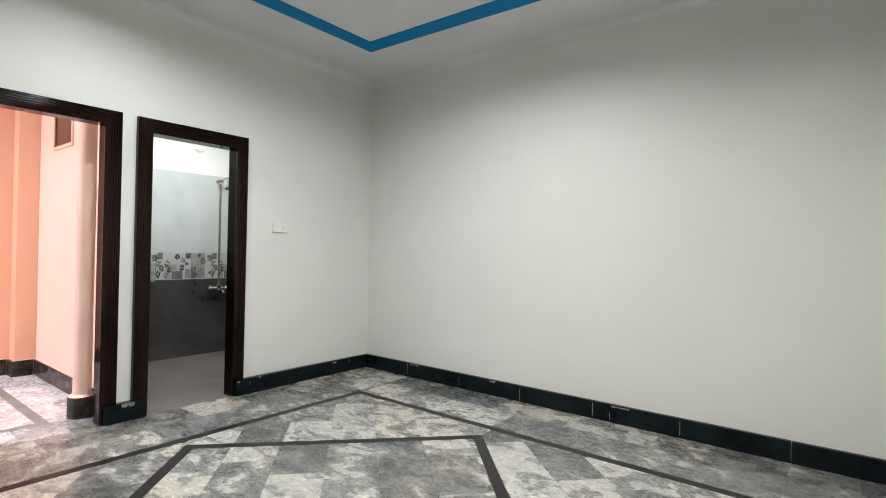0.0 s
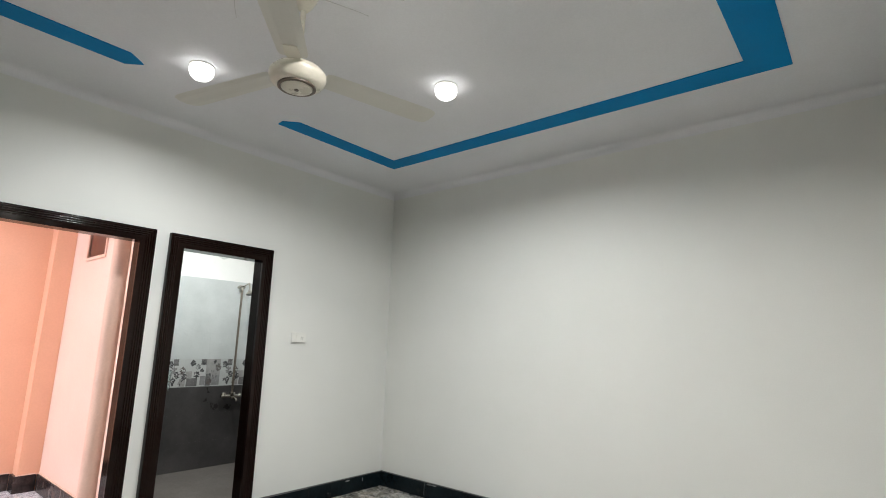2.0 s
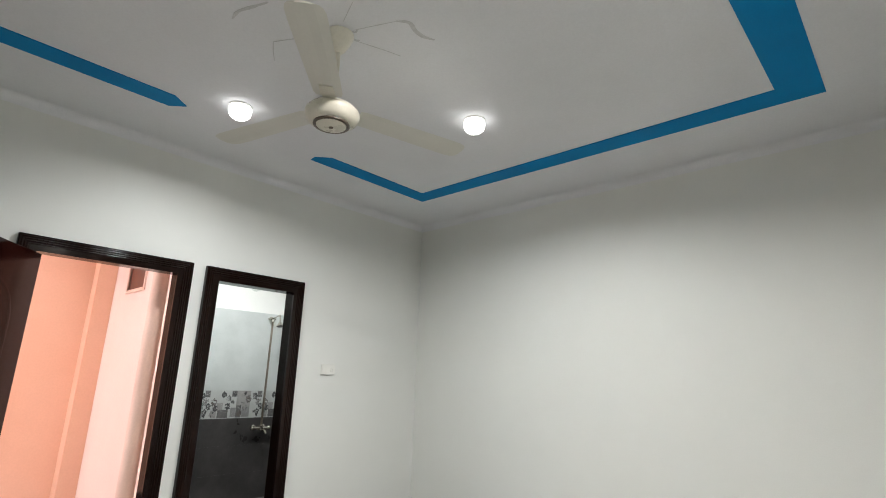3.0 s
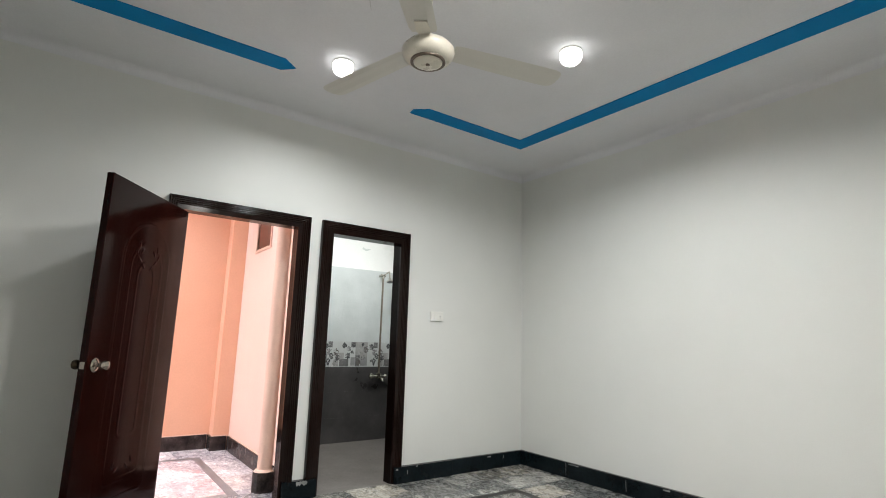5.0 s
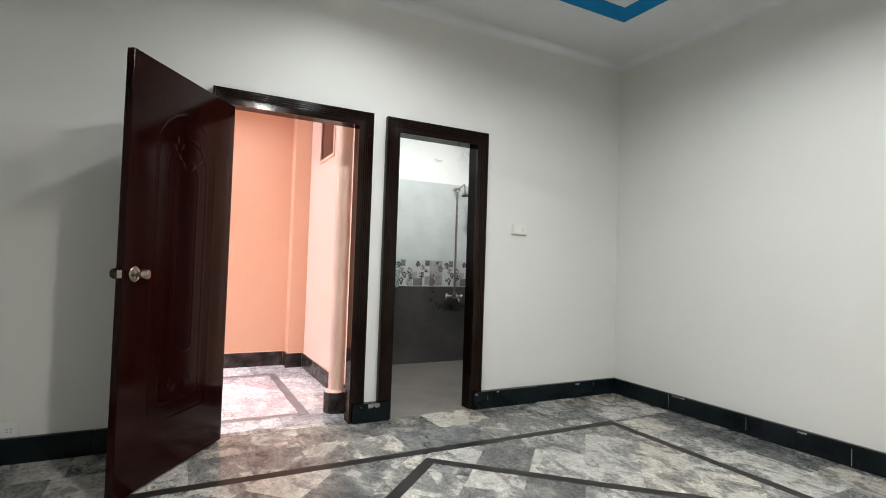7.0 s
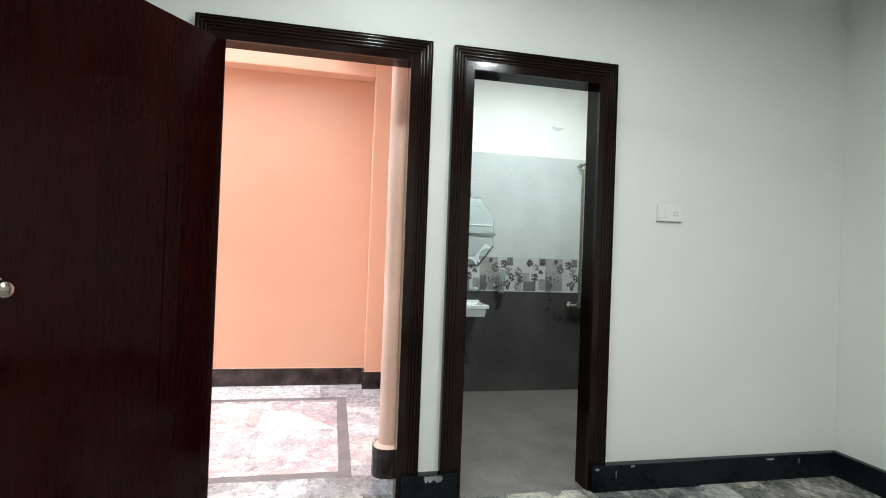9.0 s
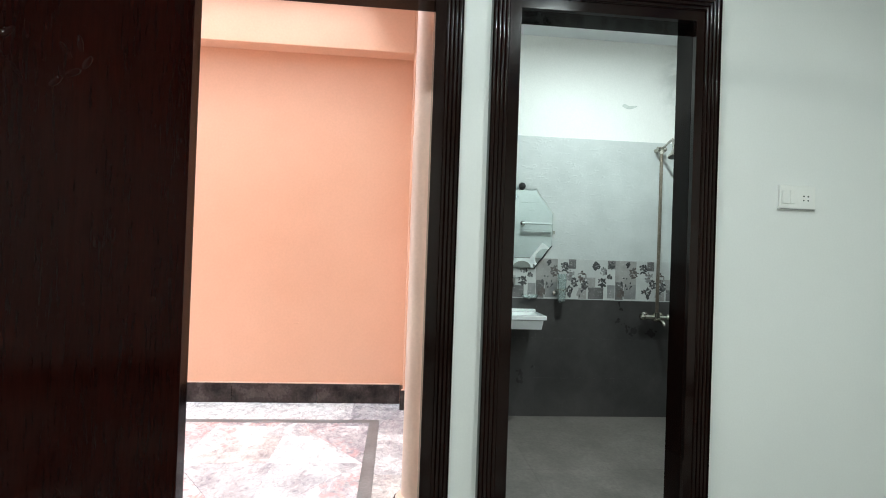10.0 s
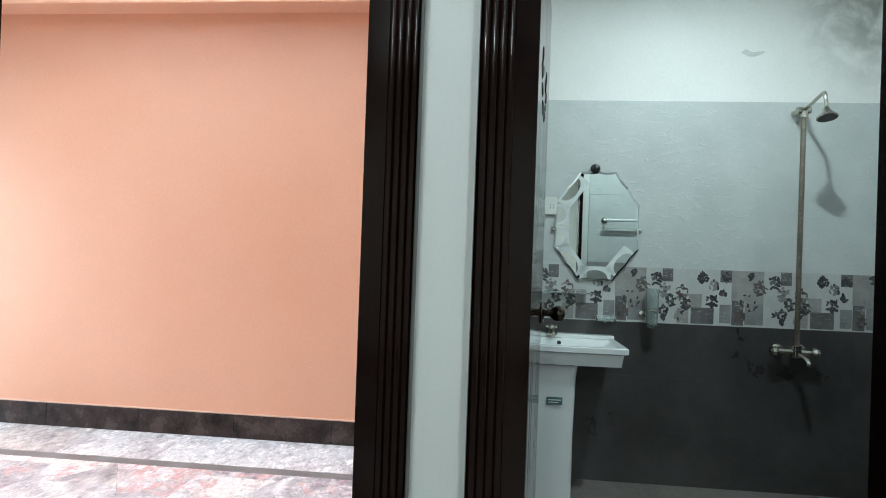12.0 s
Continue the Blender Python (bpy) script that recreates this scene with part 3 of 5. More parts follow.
def doorway(name, d, label):
    y0, y1 = d["inner"]
    o0, o1 = d["outer"]
    head, top = d["head"], d["top"]
    holder = thing(name, label, "door frame", (0, (y0 + y1) / 2, 0), kind="structure")
    unit = flutes(1.0, 0.041)
    x_at = 0.0005
    for side, inner, outer in (("casing_side", y0, o0), ("casing_side", y1, o1)):
        bm = bmesh.new()
        low = [(x_at + q, inner + (outer - inner) * p, 0.0) for p, q in unit]
        high = [(x_at + q, inner + (outer - inner) * p, head + (top - head) * p) for p, q in unit]
        loft(bm, [low, high])
        part(side, bm, WOOD, holder, smooth=True)
    bm = bmesh.new()
    a = [(x_at + q, y0 + (o0 - y0) * p, head + (top - head) * p) for p, q in unit]
    b = [(x_at + q, y1 + (o1 - y1) * p, head + (top - head) * p) for p, q in unit]
    loft(bm, [a, b])
    part("casing_head", bm, WOOD, holder, smooth=True)
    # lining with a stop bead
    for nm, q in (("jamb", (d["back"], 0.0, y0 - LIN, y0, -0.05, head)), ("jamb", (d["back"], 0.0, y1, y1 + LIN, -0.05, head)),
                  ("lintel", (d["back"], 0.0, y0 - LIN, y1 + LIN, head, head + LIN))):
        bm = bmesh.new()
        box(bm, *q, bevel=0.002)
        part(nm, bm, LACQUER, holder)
    return holder


doorway("door_frame_1", D1, "dark varnished reeded wooden door frame to the hall")
doorway("door_frame_2", D2, "dark varnished reeded wooden door frame to the bathroom")


def knob(parent, place, way, mat_rose, mat_ball, r=0.026):
    """A turned door knob with its rosette; way is the outward direction."""
    q = Vector(way).to_track_quat("Z", "Y").to_matrix().to_4x4()
    m = Matrix.Translation(place) @ q
    bm = bmesh.new()
    turned(bm, [(0.034, 0.0), (0.036, 0.004), (0.030, 0.009), (0.018, 0.012)])
    bm.transform(m)
    rose = part("rosette", bm, mat_rose, parent, "round polished rosette", True)
    bm = bmesh.new()
    turned(bm, [(0.011, 0.008), (0.011, 0.030), (0.016, 0.034), (r * 0.9, 0.044), (r, 0.056), (r * 0.86, 0.068), (r * 0.5, 0.074), (0.004, 0.076)])
    bm.transform(m)
    part("knob", bm, mat_ball, parent, "round metal door knob", True)


def arch_line(w, z0, z1, rise, n=14):
    """Closed outline of a panel with an arched head, level coordinates (s, z)."""
    pts = [(-w, z0 + 0.02), (-w + 0.02, z0), (w - 0.02, z0), (w, z0 + 0.02), (w, z1 - rise)]
    for k in range(1, n):
        a = math.pi * k / n
        pts.append((w * math.cos(a), z1 - rise + rise * math.sin(a)))
    pts.append((-w, z1 - rise))
    return pts


def door_leaf(name, hinge, end, height, label, knob_at, knob_z, both=True):
    """A moulded leaf standing open between hinge and free end (plan points of its visible face)."""
    h, f = Vector((*hinge, 0)), Vector((*end, 0))
    along = (f - h).normalized()
    width = (f - h).length
    out = Vector((-along.y, along.x, 0)) if along.x > 0 else Vector((along.y, -along.x, 0))
    if out.y < 0:
        out = -out
    m = Matrix((( along.x, out.x, 0, h.x), (along.y, out.y, 0, h.y), (0, 0, 1, 0), (0, 0, 0, 1)))
    holder = thing(name, label, "door", (h.x, h.y, 0))
    bm = bmesh.new()
    box(bm, 0, width, -0.038, 0, 0.010, height, 0.003)
    bm.transform(m)
    leaf = part("leaf", bm, DOOR, holder)
    c = width / 2
    outlines = [[(c + s, z) for s, z in arch_line(0.25, 0.28, 1.86, 0.23)], [(c + s, z) for s, z in arch_line(0.17, 0.38, 1.74, 0.16)],
                [(c + s, z) for s, z in arch_line(0.09, 0.62, 1.62, 0.085)]]
    for line in outlines:
        bm = bmesh.new()
        loop = [Vector((s, 0.0, z)) for s, z in line]
        n = len(loop)
        rows = []
        for i, p in enumerate(loop):
            t = (loop[(i + 1) % n] - loop[i - 1]).normalized()
            side = Vector((t.z, 0, -t.x))
            rows.append([bm.verts.new(p + side * a + Vector((0, b, 0))) for a, b in ((0.014, 0.0), (0.008, 0.0003), (0.0, 0.00045), (-0.008, 0.0003), (-0.014, 0.0))])
        for i in range(n):
            j = (i + 1) % n
            for k in range(4):
                bm.faces.new((rows[i][k], rows[i][k + 1], rows[j][k + 1], rows[j][k]))
        bm.transform(m)
        part("moulding", bm, DOOR, leaf, smooth=True)
    # two carved sprays in the head of the panel and one at its foot
    for side in (-1, 1):
        for ds, z, lean in ((0.045, 1.60, 50), (0.085, 1.635, 35), (0.12, 1.675, 60), (0.10, 1.72, 100), (0.065, 1.69, 130), (0.05, 0.44, 140), (0.09, 0.47, 110)):
            bm = bmesh.new()
            centre = m @ Matrix.Translation((c + side * ds, 0.0, z)) @ Matrix.Rotation(radians(-side * lean), 4, "Y")
            loft(bm, [[centre @ Vector((0.026 * r * math.cos(t), h, 0.010 * r * math.sin(t))) for t in [2 * math.pi * q / 10 for q in range(10)]] for r, h in ((1.0, -0.001), (0.85, 0.0014), (0.5, 0.0026), (0.05, 0.0030))])
            part("carved_petal", bm, DOOR, leaf, smooth=True)
    at = m @ Vector((knob_at, 0.0, knob_z))
    knob(leaf, at, out, KNOB_PALE, KNOB_PALE if both else KNOB_METAL)
    if both:
        knob(leaf, m @ Vector((knob_at, -0.038, knob_z)), -out, KNOB_METAL, KNOB_METAL)
        bm = bmesh.new()
        box(bm, width - 0.001, width + 0.0015, -0.031, -0.007, knob_z - 0.018, knob_z + 0.018, 0.0004)
        bm.transform(m)
        part("latch_plate", bm, KNOB_PALE, leaf, "pale metal latch plate")
    for z in (0.25, 1.05, 1.82):
        bm = bmesh.new()
        tube(bm, [(0.004, -0.012, z - 0.05), (0.004, -0.012, z + 0.05)], 0.006, 10)
        bm.transform(m)
        part("hinge", bm, KNOB_METAL, holder, "small metal hinge")
    return holder


door_leaf("door_leaf", (0.046, -3.338), (0.775, -3.835), 2.06, "open dark mahogany moulded door with arched panel", 0.815, 1.03)
door_leaf("bathroom_door_leaf", (-0.125, -2.205), (-0.795, -2.105), 2.03, "dark varnished bathroom door standing open inwards", 0.60, 1.03, False)


# ---- things of the room ----
def downlight(x, y):
    holder = thing("downlight", "round white LED ceiling light with domed diffuser, switched on", "ceiling light", (x, y, CEIL), "ceiling downlights")
    bm = bmesh.new()
    turned(bm, [(0.055, 0.0), (0.072, -0.001), (0.073, -0.004), (0.070, -0.008), (0.05, -0.009)], (x, y, CEIL))
    part("trim_ring", bm, PLASTIC, holder, "white plastic ring", True)
    bm = bmesh.new()
    turned(bm, [(0.064, -0.004), (0.070, -0.020), (0.070, -0.042), (0.062, -0.064), (0.044, -0.081), (0.020, -0.090), (0.003, -0.092)], (x, y, CEIL))
    part("diffuser", bm, LAMP_GLOW, holder, "glowing white diffuser", True)


for lx, ly, share in ROOM_LAMPS:
    downlight(lx, ly)

FX, FY = 2.07, -2.672
fan = thing("ceiling_fan", "cream three-bladed ceiling fan at rest on a short rod", "ceiling fan", (FX, FY, CEIL))
bm = bmesh.new()
turned(bm, [(0.070, 0.0), (0.070, -0.012), (0.058, -0.045), (0.036, -0.085), (0.022, -0.102), (0.016, -0.105)], (FX, FY, CEIL))
part("canopy", bm, FAN_CREAM, fan, smooth=True)
bm = bmesh.new()
turned(bm, [(0.013, CEIL - 0.10), (0.013, 2.6780), (0.012, 2.6580)], (FX, FY, 0), n=16)
part("rod", bm, FAN_CREAM, fan, smooth=True)
bm = bmesh.new()
turned(bm, [(0.025, 2.6830), (0.03, 2.6580), (0.07, 2.6500), (0.108, 2.6340), (0.128, 2.6120), (0.130, 2.5960), (0.120, 2.5700), (0.10, 2.5550), (0.08, 2.5490), (0.02, 2.5460)], (FX, FY, 0), n=40)
motor = part("motor_housing", bm, FAN_CREAM, fan, smooth=True)
bm = bmesh.new()
turned(bm, [(0.086, 2.5530), (0.086, 2.5440), (0.074, 2.5410), (0.074, 2.5480)], (FX, FY, 0), n=40)
part("ring", bm, FAN_RING, motor, "brown ring", True)
bm = bmesh.new()
turned(bm, [(0.072, 2.5490), (0.070, 2.5410), (0.05, 2.5360), (0.005, 2.5340)], (FX, FY, 0), n=40)
part("cap", bm, FAN_CREAM, motor, smooth=True)
bm = bmesh.new()
turned(bm, [(0.011, 2.5345), (0.010, 2.5310), (0.002, 2.5305)], (FX, FY, 0), n=14)
part("badge", bm, FAN_RING, motor, "small dark badge", True)


def blade(angle, droop):
    """One pressed blade; droop is its fall for each metre out."""
    m = Matrix.Translation((FX, FY, 2.6280)) @ Matrix.Rotation(radians(angle), 4, "Z")
    bm = bmesh.new()
    rows = []
    for s, half in [(0.125, 0.058), (0.15, 0.066), (0.22, 0.068), (0.4, 0.072), (0.6, 0.076), (0.675, 0.075), (0.700, 0.068), (0.714, 0.056), (0.72, 0.038)]:
        tilt = -0.07
        ring = []
        for v, up in [(-1, 0), (-0.5, 0.004), (0, 0.006), (0.5, 0.004), (1, 0), (0.5, -0.003), (0, -0.002), (-0.5, -0.003)]:
            ring.append((s, v * half, up + v * half * tilt - droop * s))
        rows.append(ring)
    loft(bm, rows)
    bm.transform(m)
    b = part("blade", bm, FAN_BLADE, fan)
    bm = bmesh.new()
    loft(bm, [[(0.09, -0.022, -0.002), (0.09, 0.022, -0.004), (0.09, 0.022, 0.002), (0.09, -0.022, 0.004)],
              [(0.15, -0.034, -0.004), (0.15, 0.034, -0.007), (0.15, 0.034, -0.001), (0.15, -0.034, 0.002)],
              [(0.215, -0.030, -0.004), (0.215, 0.030, -0.008), (0.215, 0.030, -0.003), (0.215, -0.030, 0.001)]])
    bm.transform(m)
    part("blade_iron", bm, FAN_CREAM, b, smooth=True)


for angle, droop in ((197, 0.045), (73, 0.040), (316.2, -0.010)):
    blade(angle, droop)


def ceiling_mark(points, width, label):
    """A filled chase in the plaster, as a thin ragged ribbon under the ceiling."""
    line = rounded([(x, y, CEIL) for x, y in points], 6)
    bm = bmesh.new()
    n = len(line)
    rings = []
    for i, p in enumerate(line):
        d = (line[min(i + 1, n - 1)] - line[max(i - 1, 0)]).normalized()
        s = Vector((-d.y, d.x, 0)) * width * (0.35 + 0.65 * math.sin(math.pi * (i + 0.5) / n)) * (0.8 + 0.4 * noise.noise(p * 30))
        rings.append([p + s + Vector((0, 0, 0.001)), p - s + Vector((0, 0, 0.001)), p - s * 0.7 - Vector((0, 0, 0.002)), p + s * 0.7 - Vector((0, 0, 0.002))])
    loft(bm, rings)
    tagged(new("plaster_patch", finish("plaster_patch", bm, CRACK, True)), label, "plaster patch", "plaster patches round the fan", "structure")


ceiling_mark([(2.36, -2.56), (2.40, -2.51), (2.38, -2.45), (2.38, -2.39), (2.405, -2.34)], 0.016, "grey wavy filled wire chase in the ceiling")
ceiling_mark([(1.77, -3.08), (1.84, -3.085), (1.925, -3.055), (2.005, -3.025)], 0.014, "grey curved filled wire chase in the ceiling")
ceiling_mark([(2.15, -2.65), (2.22, -2.62), (2.30, -2.585), (2.37, -2.555)], 0.003, "thin grey plaster crack beside the fan")
ceiling_mark([(2.09, -2.60), (2.12, -2.52), (2.15, -2.44), (2.175, -2.36)], 0.003, "thin grey plaster crack beside the fan")
ceiling_mark([(1.98, -2.73), (1.87, -2.80), (1.76, -2.86)], 0.004, "thin grey plaster crack beside the fan")
ceiling_mark([(1.76, -2.86), (1.69, -2.82), (1.614, -2.77)], 0.003, "thin grey bent plaster crack beside the fan")
ceiling_mark([(2.16, -2.72), (2.24, -2.75), (2.31, -2.776)], 0.003, "thin grey plaster crack beside the fan")
for k, a in enumerate((20, 65, 110, 160)):
    ca, sa = math.cos(radians(a)), math.sin(radians(a))
    ceiling_mark([(FX + 0.07 * ca, FY + 0.07 * sa), (FX + 0.085 * ca - 0.01 * sa, FY + 0.085 * sa + 0.01 * ca), (FX + 0.10 * ca, FY + 0.10 * sa)], 0.010, "chipped grey plaster at the fan canopy")


def wall_plate(name, place, w, h, label, category, rocker, sockets, mat=PLASTIC):
    """An electrical plate on a wall that faces +x."""
    x, y, z = place
    holder = thing(name, label, category, (x, y, z))
    bm = bmesh.new()
    box(bm, x, x + 0.011, y - w / 2, y + w / 2, z - h / 2, z + h / 2, 0.003)
    part("plate", bm, mat, holder)
    # grey strip along the lower edge, stands in for the ledge's shadow
    bm = bmesh.new()
    box(bm, x, x + 0.012, y - w / 2 - 0.001, y + w / 2 + 0.001, z - h / 2 - 0.003, z - h / 2 - 0.0005, 0.0008)
    part("ledge_shade", bm, LEDGE_SHADE, holder, "grey strip for the shadow under the plate")
    for off, rw in rocker:
        bm = bmesh.new()
        box(bm, x + 0.0105, x + 0.015, y + off - rw / 2, y + off + rw / 2, z - h * 0.3, z + h * 0.3, 0.002)
        part("rocker", bm, PLASTIC, holder)
    for off in sockets:
        for dy in (-0.009, 0.009):
            for dz in (-0.012, 0.004):
                bm = bmesh.new()
                turned(bm, [(0.0032, 0.0105), (0.0032, 0.0118)], (x, y + off + dy, z + dz), "x", 10)
                part("pin_hole", bm, BLACK, holder, "dark pin hole")


wall_plate("switch_socket", (0.0, -1.119, 1.434), 0.146, 0.088, "white plastic wall plate with switch and pin sockets", "switch", [(-0.05, 0.026), (-0.022, 0.02)], [0.034])
wall_plate("wall_socket", (0.0, -4.368, 0.176), 0.082, 0.08, "small white wall socket above the skirting", "socket", [], [0.0], CERAMIC)

# ---- things of the hall ----
pipe = thing("drain_pipe", "peach painted round drain pipe boxed at its foot with black stone", "pipe", (-0.31, -2.527, 0))
bm = bmesh.new()
turned(bm, [(0.058, 0.0), (0.058, 0.9), (0.059, 1.55), (0.0605, 1.56), (0.0605, 1.66), (0.058, 1.67), (0.058, CEIL)], (-0.315, -2.522, 0), n=36)
part("pipe", bm, PIPE_PAINT, pipe, smooth=True)
bm = bmesh.new()
ring = []
for k in range(9):
    a = math.pi + math.pi * k / 8
    ring.append((-0.315 + 0.075 * math.cos(a), -2.537 + 0.075 * math.sin(a)))
ring += [(-0.240, HALL_Y - 0.001), (-0.390, HALL_Y - 0.001)]
slab_prism(bm, ring, 0.0, 0.15)
part("foot", bm, HALL_STONE, pipe, "black veined stone foot")
bm = bmesh.new()
turned(bm, [(0.074, 0.149), (0.07, 0.156), (0.06, 0.166)], (-0.315, -2.532, 0), n=30)
part("cement_collar", bm, PIPE_PAINT, pipe, smooth=True)

for fy, fz, fw in ((-3.38, 0.605, 0.05), (-3.36, 0.46, 0.03)):
    bm = bmesh.new()
    turned(bm, [(0.001, 0.0025), (fw * 0.3, 0.002), (fw * 0.5, 0.0)], n=14)
    bm.transform(Matrix.Translation((HALL_X - 0.0005, fy, fz)) @ Matrix.Rotation(radians(90), 4, "Y") @ Matrix.Diagonal((0.25, 1, 1, 1)))
    tagged(new("plaster_fleck", finish("plaster_fleck", bm, ORANGE, True)), "small raised plaster fleck on the orange wall", "plaster fleck", kind="structure")
solid("trim_hall", [(HALL_X, HALL_X + 0.012, HALL_END, -2.575, HSK, HSK + 0.007), (-2.005, -1.992, -2.565, HALL_Y - 0.01, HSK, HSK + 0.007), (-1.983, -0.39, HALL_Y - 0.011, HALL_Y, HSK, HSK + 0.007)], PIPE_PAINT, "pale bead of paint along the hall skirting", "trim")
vent = thing("vent", "brown boarded vent in an orange painted frame", "vent", (vx0, HALL_Y, vz0))
bm = bmesh.new()
box(bm, vx0, vx1, HALL_Y + 0.008, HALL_Y + 0.03, vz0, vz1)
part("board", bm, VENT_WOOD, vent, "brown board")
for q in ((vx0 - 0.03, vx1 + 0.03, HALL_Y - 0.012, HALL_Y + 0.02, vz0 - 0.03, vz0), (vx0 - 0.03, vx1 + 0.03, HALL_Y - 0.012, HALL_Y + 0.02, vz1, vz1 + 0.03),
          (vx0 - 0.03, vx0, HALL_Y - 0.012, HALL_Y + 0.02, vz0, vz1), (vx1, vx1 + 0.03, HALL_Y - 0.012, HALL_Y + 0.02, vz0, vz1)):
    bm = bmesh.new()
    box(bm, *q, bevel=0.003)
    part("frame_bar", bm, PIPE_PAINT, vent)

# ---- things of the bathroom ----
light = thing("bath_ceiling_light", "small round ceiling lamp, switched on", "ceiling light", (-0.95, -1.2, BATH_TOP))
bm = bmesh.new()
turned(bm, [(0.055, 0.0), (0.052, -0.03), (0.03, -0.05), (0.024, -0.05)], (-0.95, -1.2, BATH_TOP))
part("holder", bm, PLASTIC, light, smooth=True)
bm = bmesh.new()
turned(bm, [(0.02, -0.048), (0.026, -0.056), (0.02, -0.066), (0.004, -0.07)], (-0.95, -1.2, BATH_TOP))
part("bulb", bm, LAMP_GLOW, light, "glowing bulb", True)

SX = BATH_X + 0.012
sink = thing("wash_basin", "white ceramic rectangular basin on a pedestal", "wash basin", (-1.86, -1.86, BATH_Z))
sx0, sx1, sy0, sy1, sz = SX, -1.655, -2.14, -1.575, 0.762


def rect(x0, x1, y0, y1, z, r=0.03, n=5):
    pts = []
    for cx, cy, a0 in ((x1 - r, y1 - r, 0), (x0 + r, y1 - r, 90), (x0 + r, y0 + r, 180), (x1 - r, y0 + r, 270)):
        for k in range(n):
            a = radians(a0 + 90 * k / (n - 1))
            pts.append((cx + r * math.cos(a), cy + r * math.sin(a), z))
    return pts


bm = bmesh.new()
loft(bm, [rect(sx0 + 0.01, sx1 - 0.05, sy0 + 0.03, sy1 - 0.05, sz - 0.105, 0.02), rect(sx0 + 0.002, sx1 - 0.026, sy0 + 0.018, sy1 - 0.026, sz - 0.098, 0.014), rect(sx0, sx1 - 0.018, sy0 + 0.014, sy1 - 0.018, sz - 0.036, 0.012),
          rect(sx0, sx1, sy0, sy1, sz - 0.028, 0.012), rect(sx0, sx1, sy0, sy1, sz - 0.004, 0.012), rect(sx0 + 0.004, sx1 - 0.004, sy0 + 0.004, sy1 - 0.004, sz, 0.012),
          rect(sx0 + 0.11, sx1 - 0.03, sy0 + 0.035, sy1 - 0.035, sz, 0.02), rect(sx0 + 0.114, sx1 - 0.036, sy0 + 0.04, sy1 - 0.04, sz - 0.008, 0.02),
          rect(sx0 + 0.15, sx1 - 0.08, sy0 + 0.13, sy1 - 0.15, sz - 0.085, 0.04), rect(sx0 + 0.2, sx1 - 0.14, sy0 + 0.22, sy1 - 0.24, sz - 0.098, 0.02)])
part("basin", bm, CERAMIC, sink, smooth=True)
bm = bmesh.new()
loft(bm, [rect(-1.93, -1.715, -2.045, -1.822, BATH_Z, 0.03), rect(-1.925, -1.72, -2.035, -1.822, 0.3, 0.03), rect(-1.93, -1.715, -2.04, -1.815, 0.60, 0.03), rect(-1.935, -1.71, -2.045, -1.808, 0.655, 0.03)])
ped = part("pedestal", bm, CERAMIC, sink, smooth=True)
bm = bmesh.new()
box(bm, -1.713, -1.7095, -1.965, -1.885, 0.455, 0.492)
part("sticker", bm, STICKER, ped, "small teal printed label")
bm = bmesh.new()
box(bm, -1.7095, -1.7085, -1.958, -1.892, 0.476, 0.481)
box(bm, -1.7095, -1.7085, -1.955, -1.905, 0.464, 0.468)
part("sticker_print", bm, PLASTIC, ped, "pale print bars")
bm = bmesh.new()
box(bm, sx0, sx0 + 0.06, sy0, sy1, sz - 0.01, sz + 0.016, 0.006)
part("upstand", bm, CERAMIC, sink)
bm = bmesh.new()
turned(bm, [(0.011, 0.0), (0.011, 0.004)], (sx0 + 0.121, -1.885, sz - 0.022), "x", 16)
part("overflow_hole", bm, BLACK, sink, "dark overflow hole")
tap = thing("basin_tap", "aged chrome basin tap", "tap", (-1.96, -1.92, sz))
bm = bmesh.new()
turned(bm, [(0.034, 0.012), (0.034, 0.02), (0.024, 0.026), (0.02, 0.046), (0.024, 0.05), (0.022, 0.06), (0.006, 0.066)], (-1.96, -1.92, sz))
part("body", bm, CHROME, tap, smooth=True)
bm = bmesh.new()
tube(bm, rounded([(-1.955, -1.92, sz + 0.034), (-1.90, -1.92, sz + 0.042), (-1.86, -1.92, sz + 0.034), (-1.85, -1.92, sz + 0.02)], 5), 0.011)
part("spout", bm, CHROME, tap, smooth=True)
bm = bmesh.new()
tube(bm, [(-1.96, -1.95, sz + 0.055), (-1.96, -1.89, sz + 0.055)], 0.007)
tube(bm, [(-1.985, -1.92, sz + 0.055), (-1.935, -1.92, sz + 0.055)], 0.007)
part("cross_handle", bm, CHROME, tap, smooth=True)

# mirror with a scalloped edge and etched arcs
MY, MZ, MW, MH = -1.682, 1.385, 0.232, 0.308
mirror = thing("wall_mirror", "frameless scalloped eight-sided mirror with etched arcs", "mirror", (SX, MY, MZ))


def mirror_edge(scale=1.0, n=96):
    pts = []
    for k in range(n):
        a = 2 * math.pi * k / n
        c, s = math.cos(a), math.sin(a)
        r = 1.0 / max(abs(c), abs(s), (abs(c) + abs(s)) / 1.42)
        r *= 1.0 - 0.018 * abs(math.sin(8 * a))
        pts.append((MY + MW * r * c * scale, MZ + MH * r * s * scale))
    return pts


HUNG = Matrix.Translation((SX, MY - 0.23, 0)) @ Matrix.Rotation(radians(-1.5), 4, "Z") @ Matrix.Translation((-SX, -MY + 0.23, 0))
bm = bmesh.new()
outer = mirror_edge()
inner = mirror_edge(0.965)
loft(bm, [[(SX + 0.003, y, z) for y, z in outer], [(SX + 0.006, y, z) for y, z in outer], [(SX + 0.009, y, z) for y, z in inner]])
bm.transform(HUNG)
part("mirror_glass", bm, MIRROR, mirror)


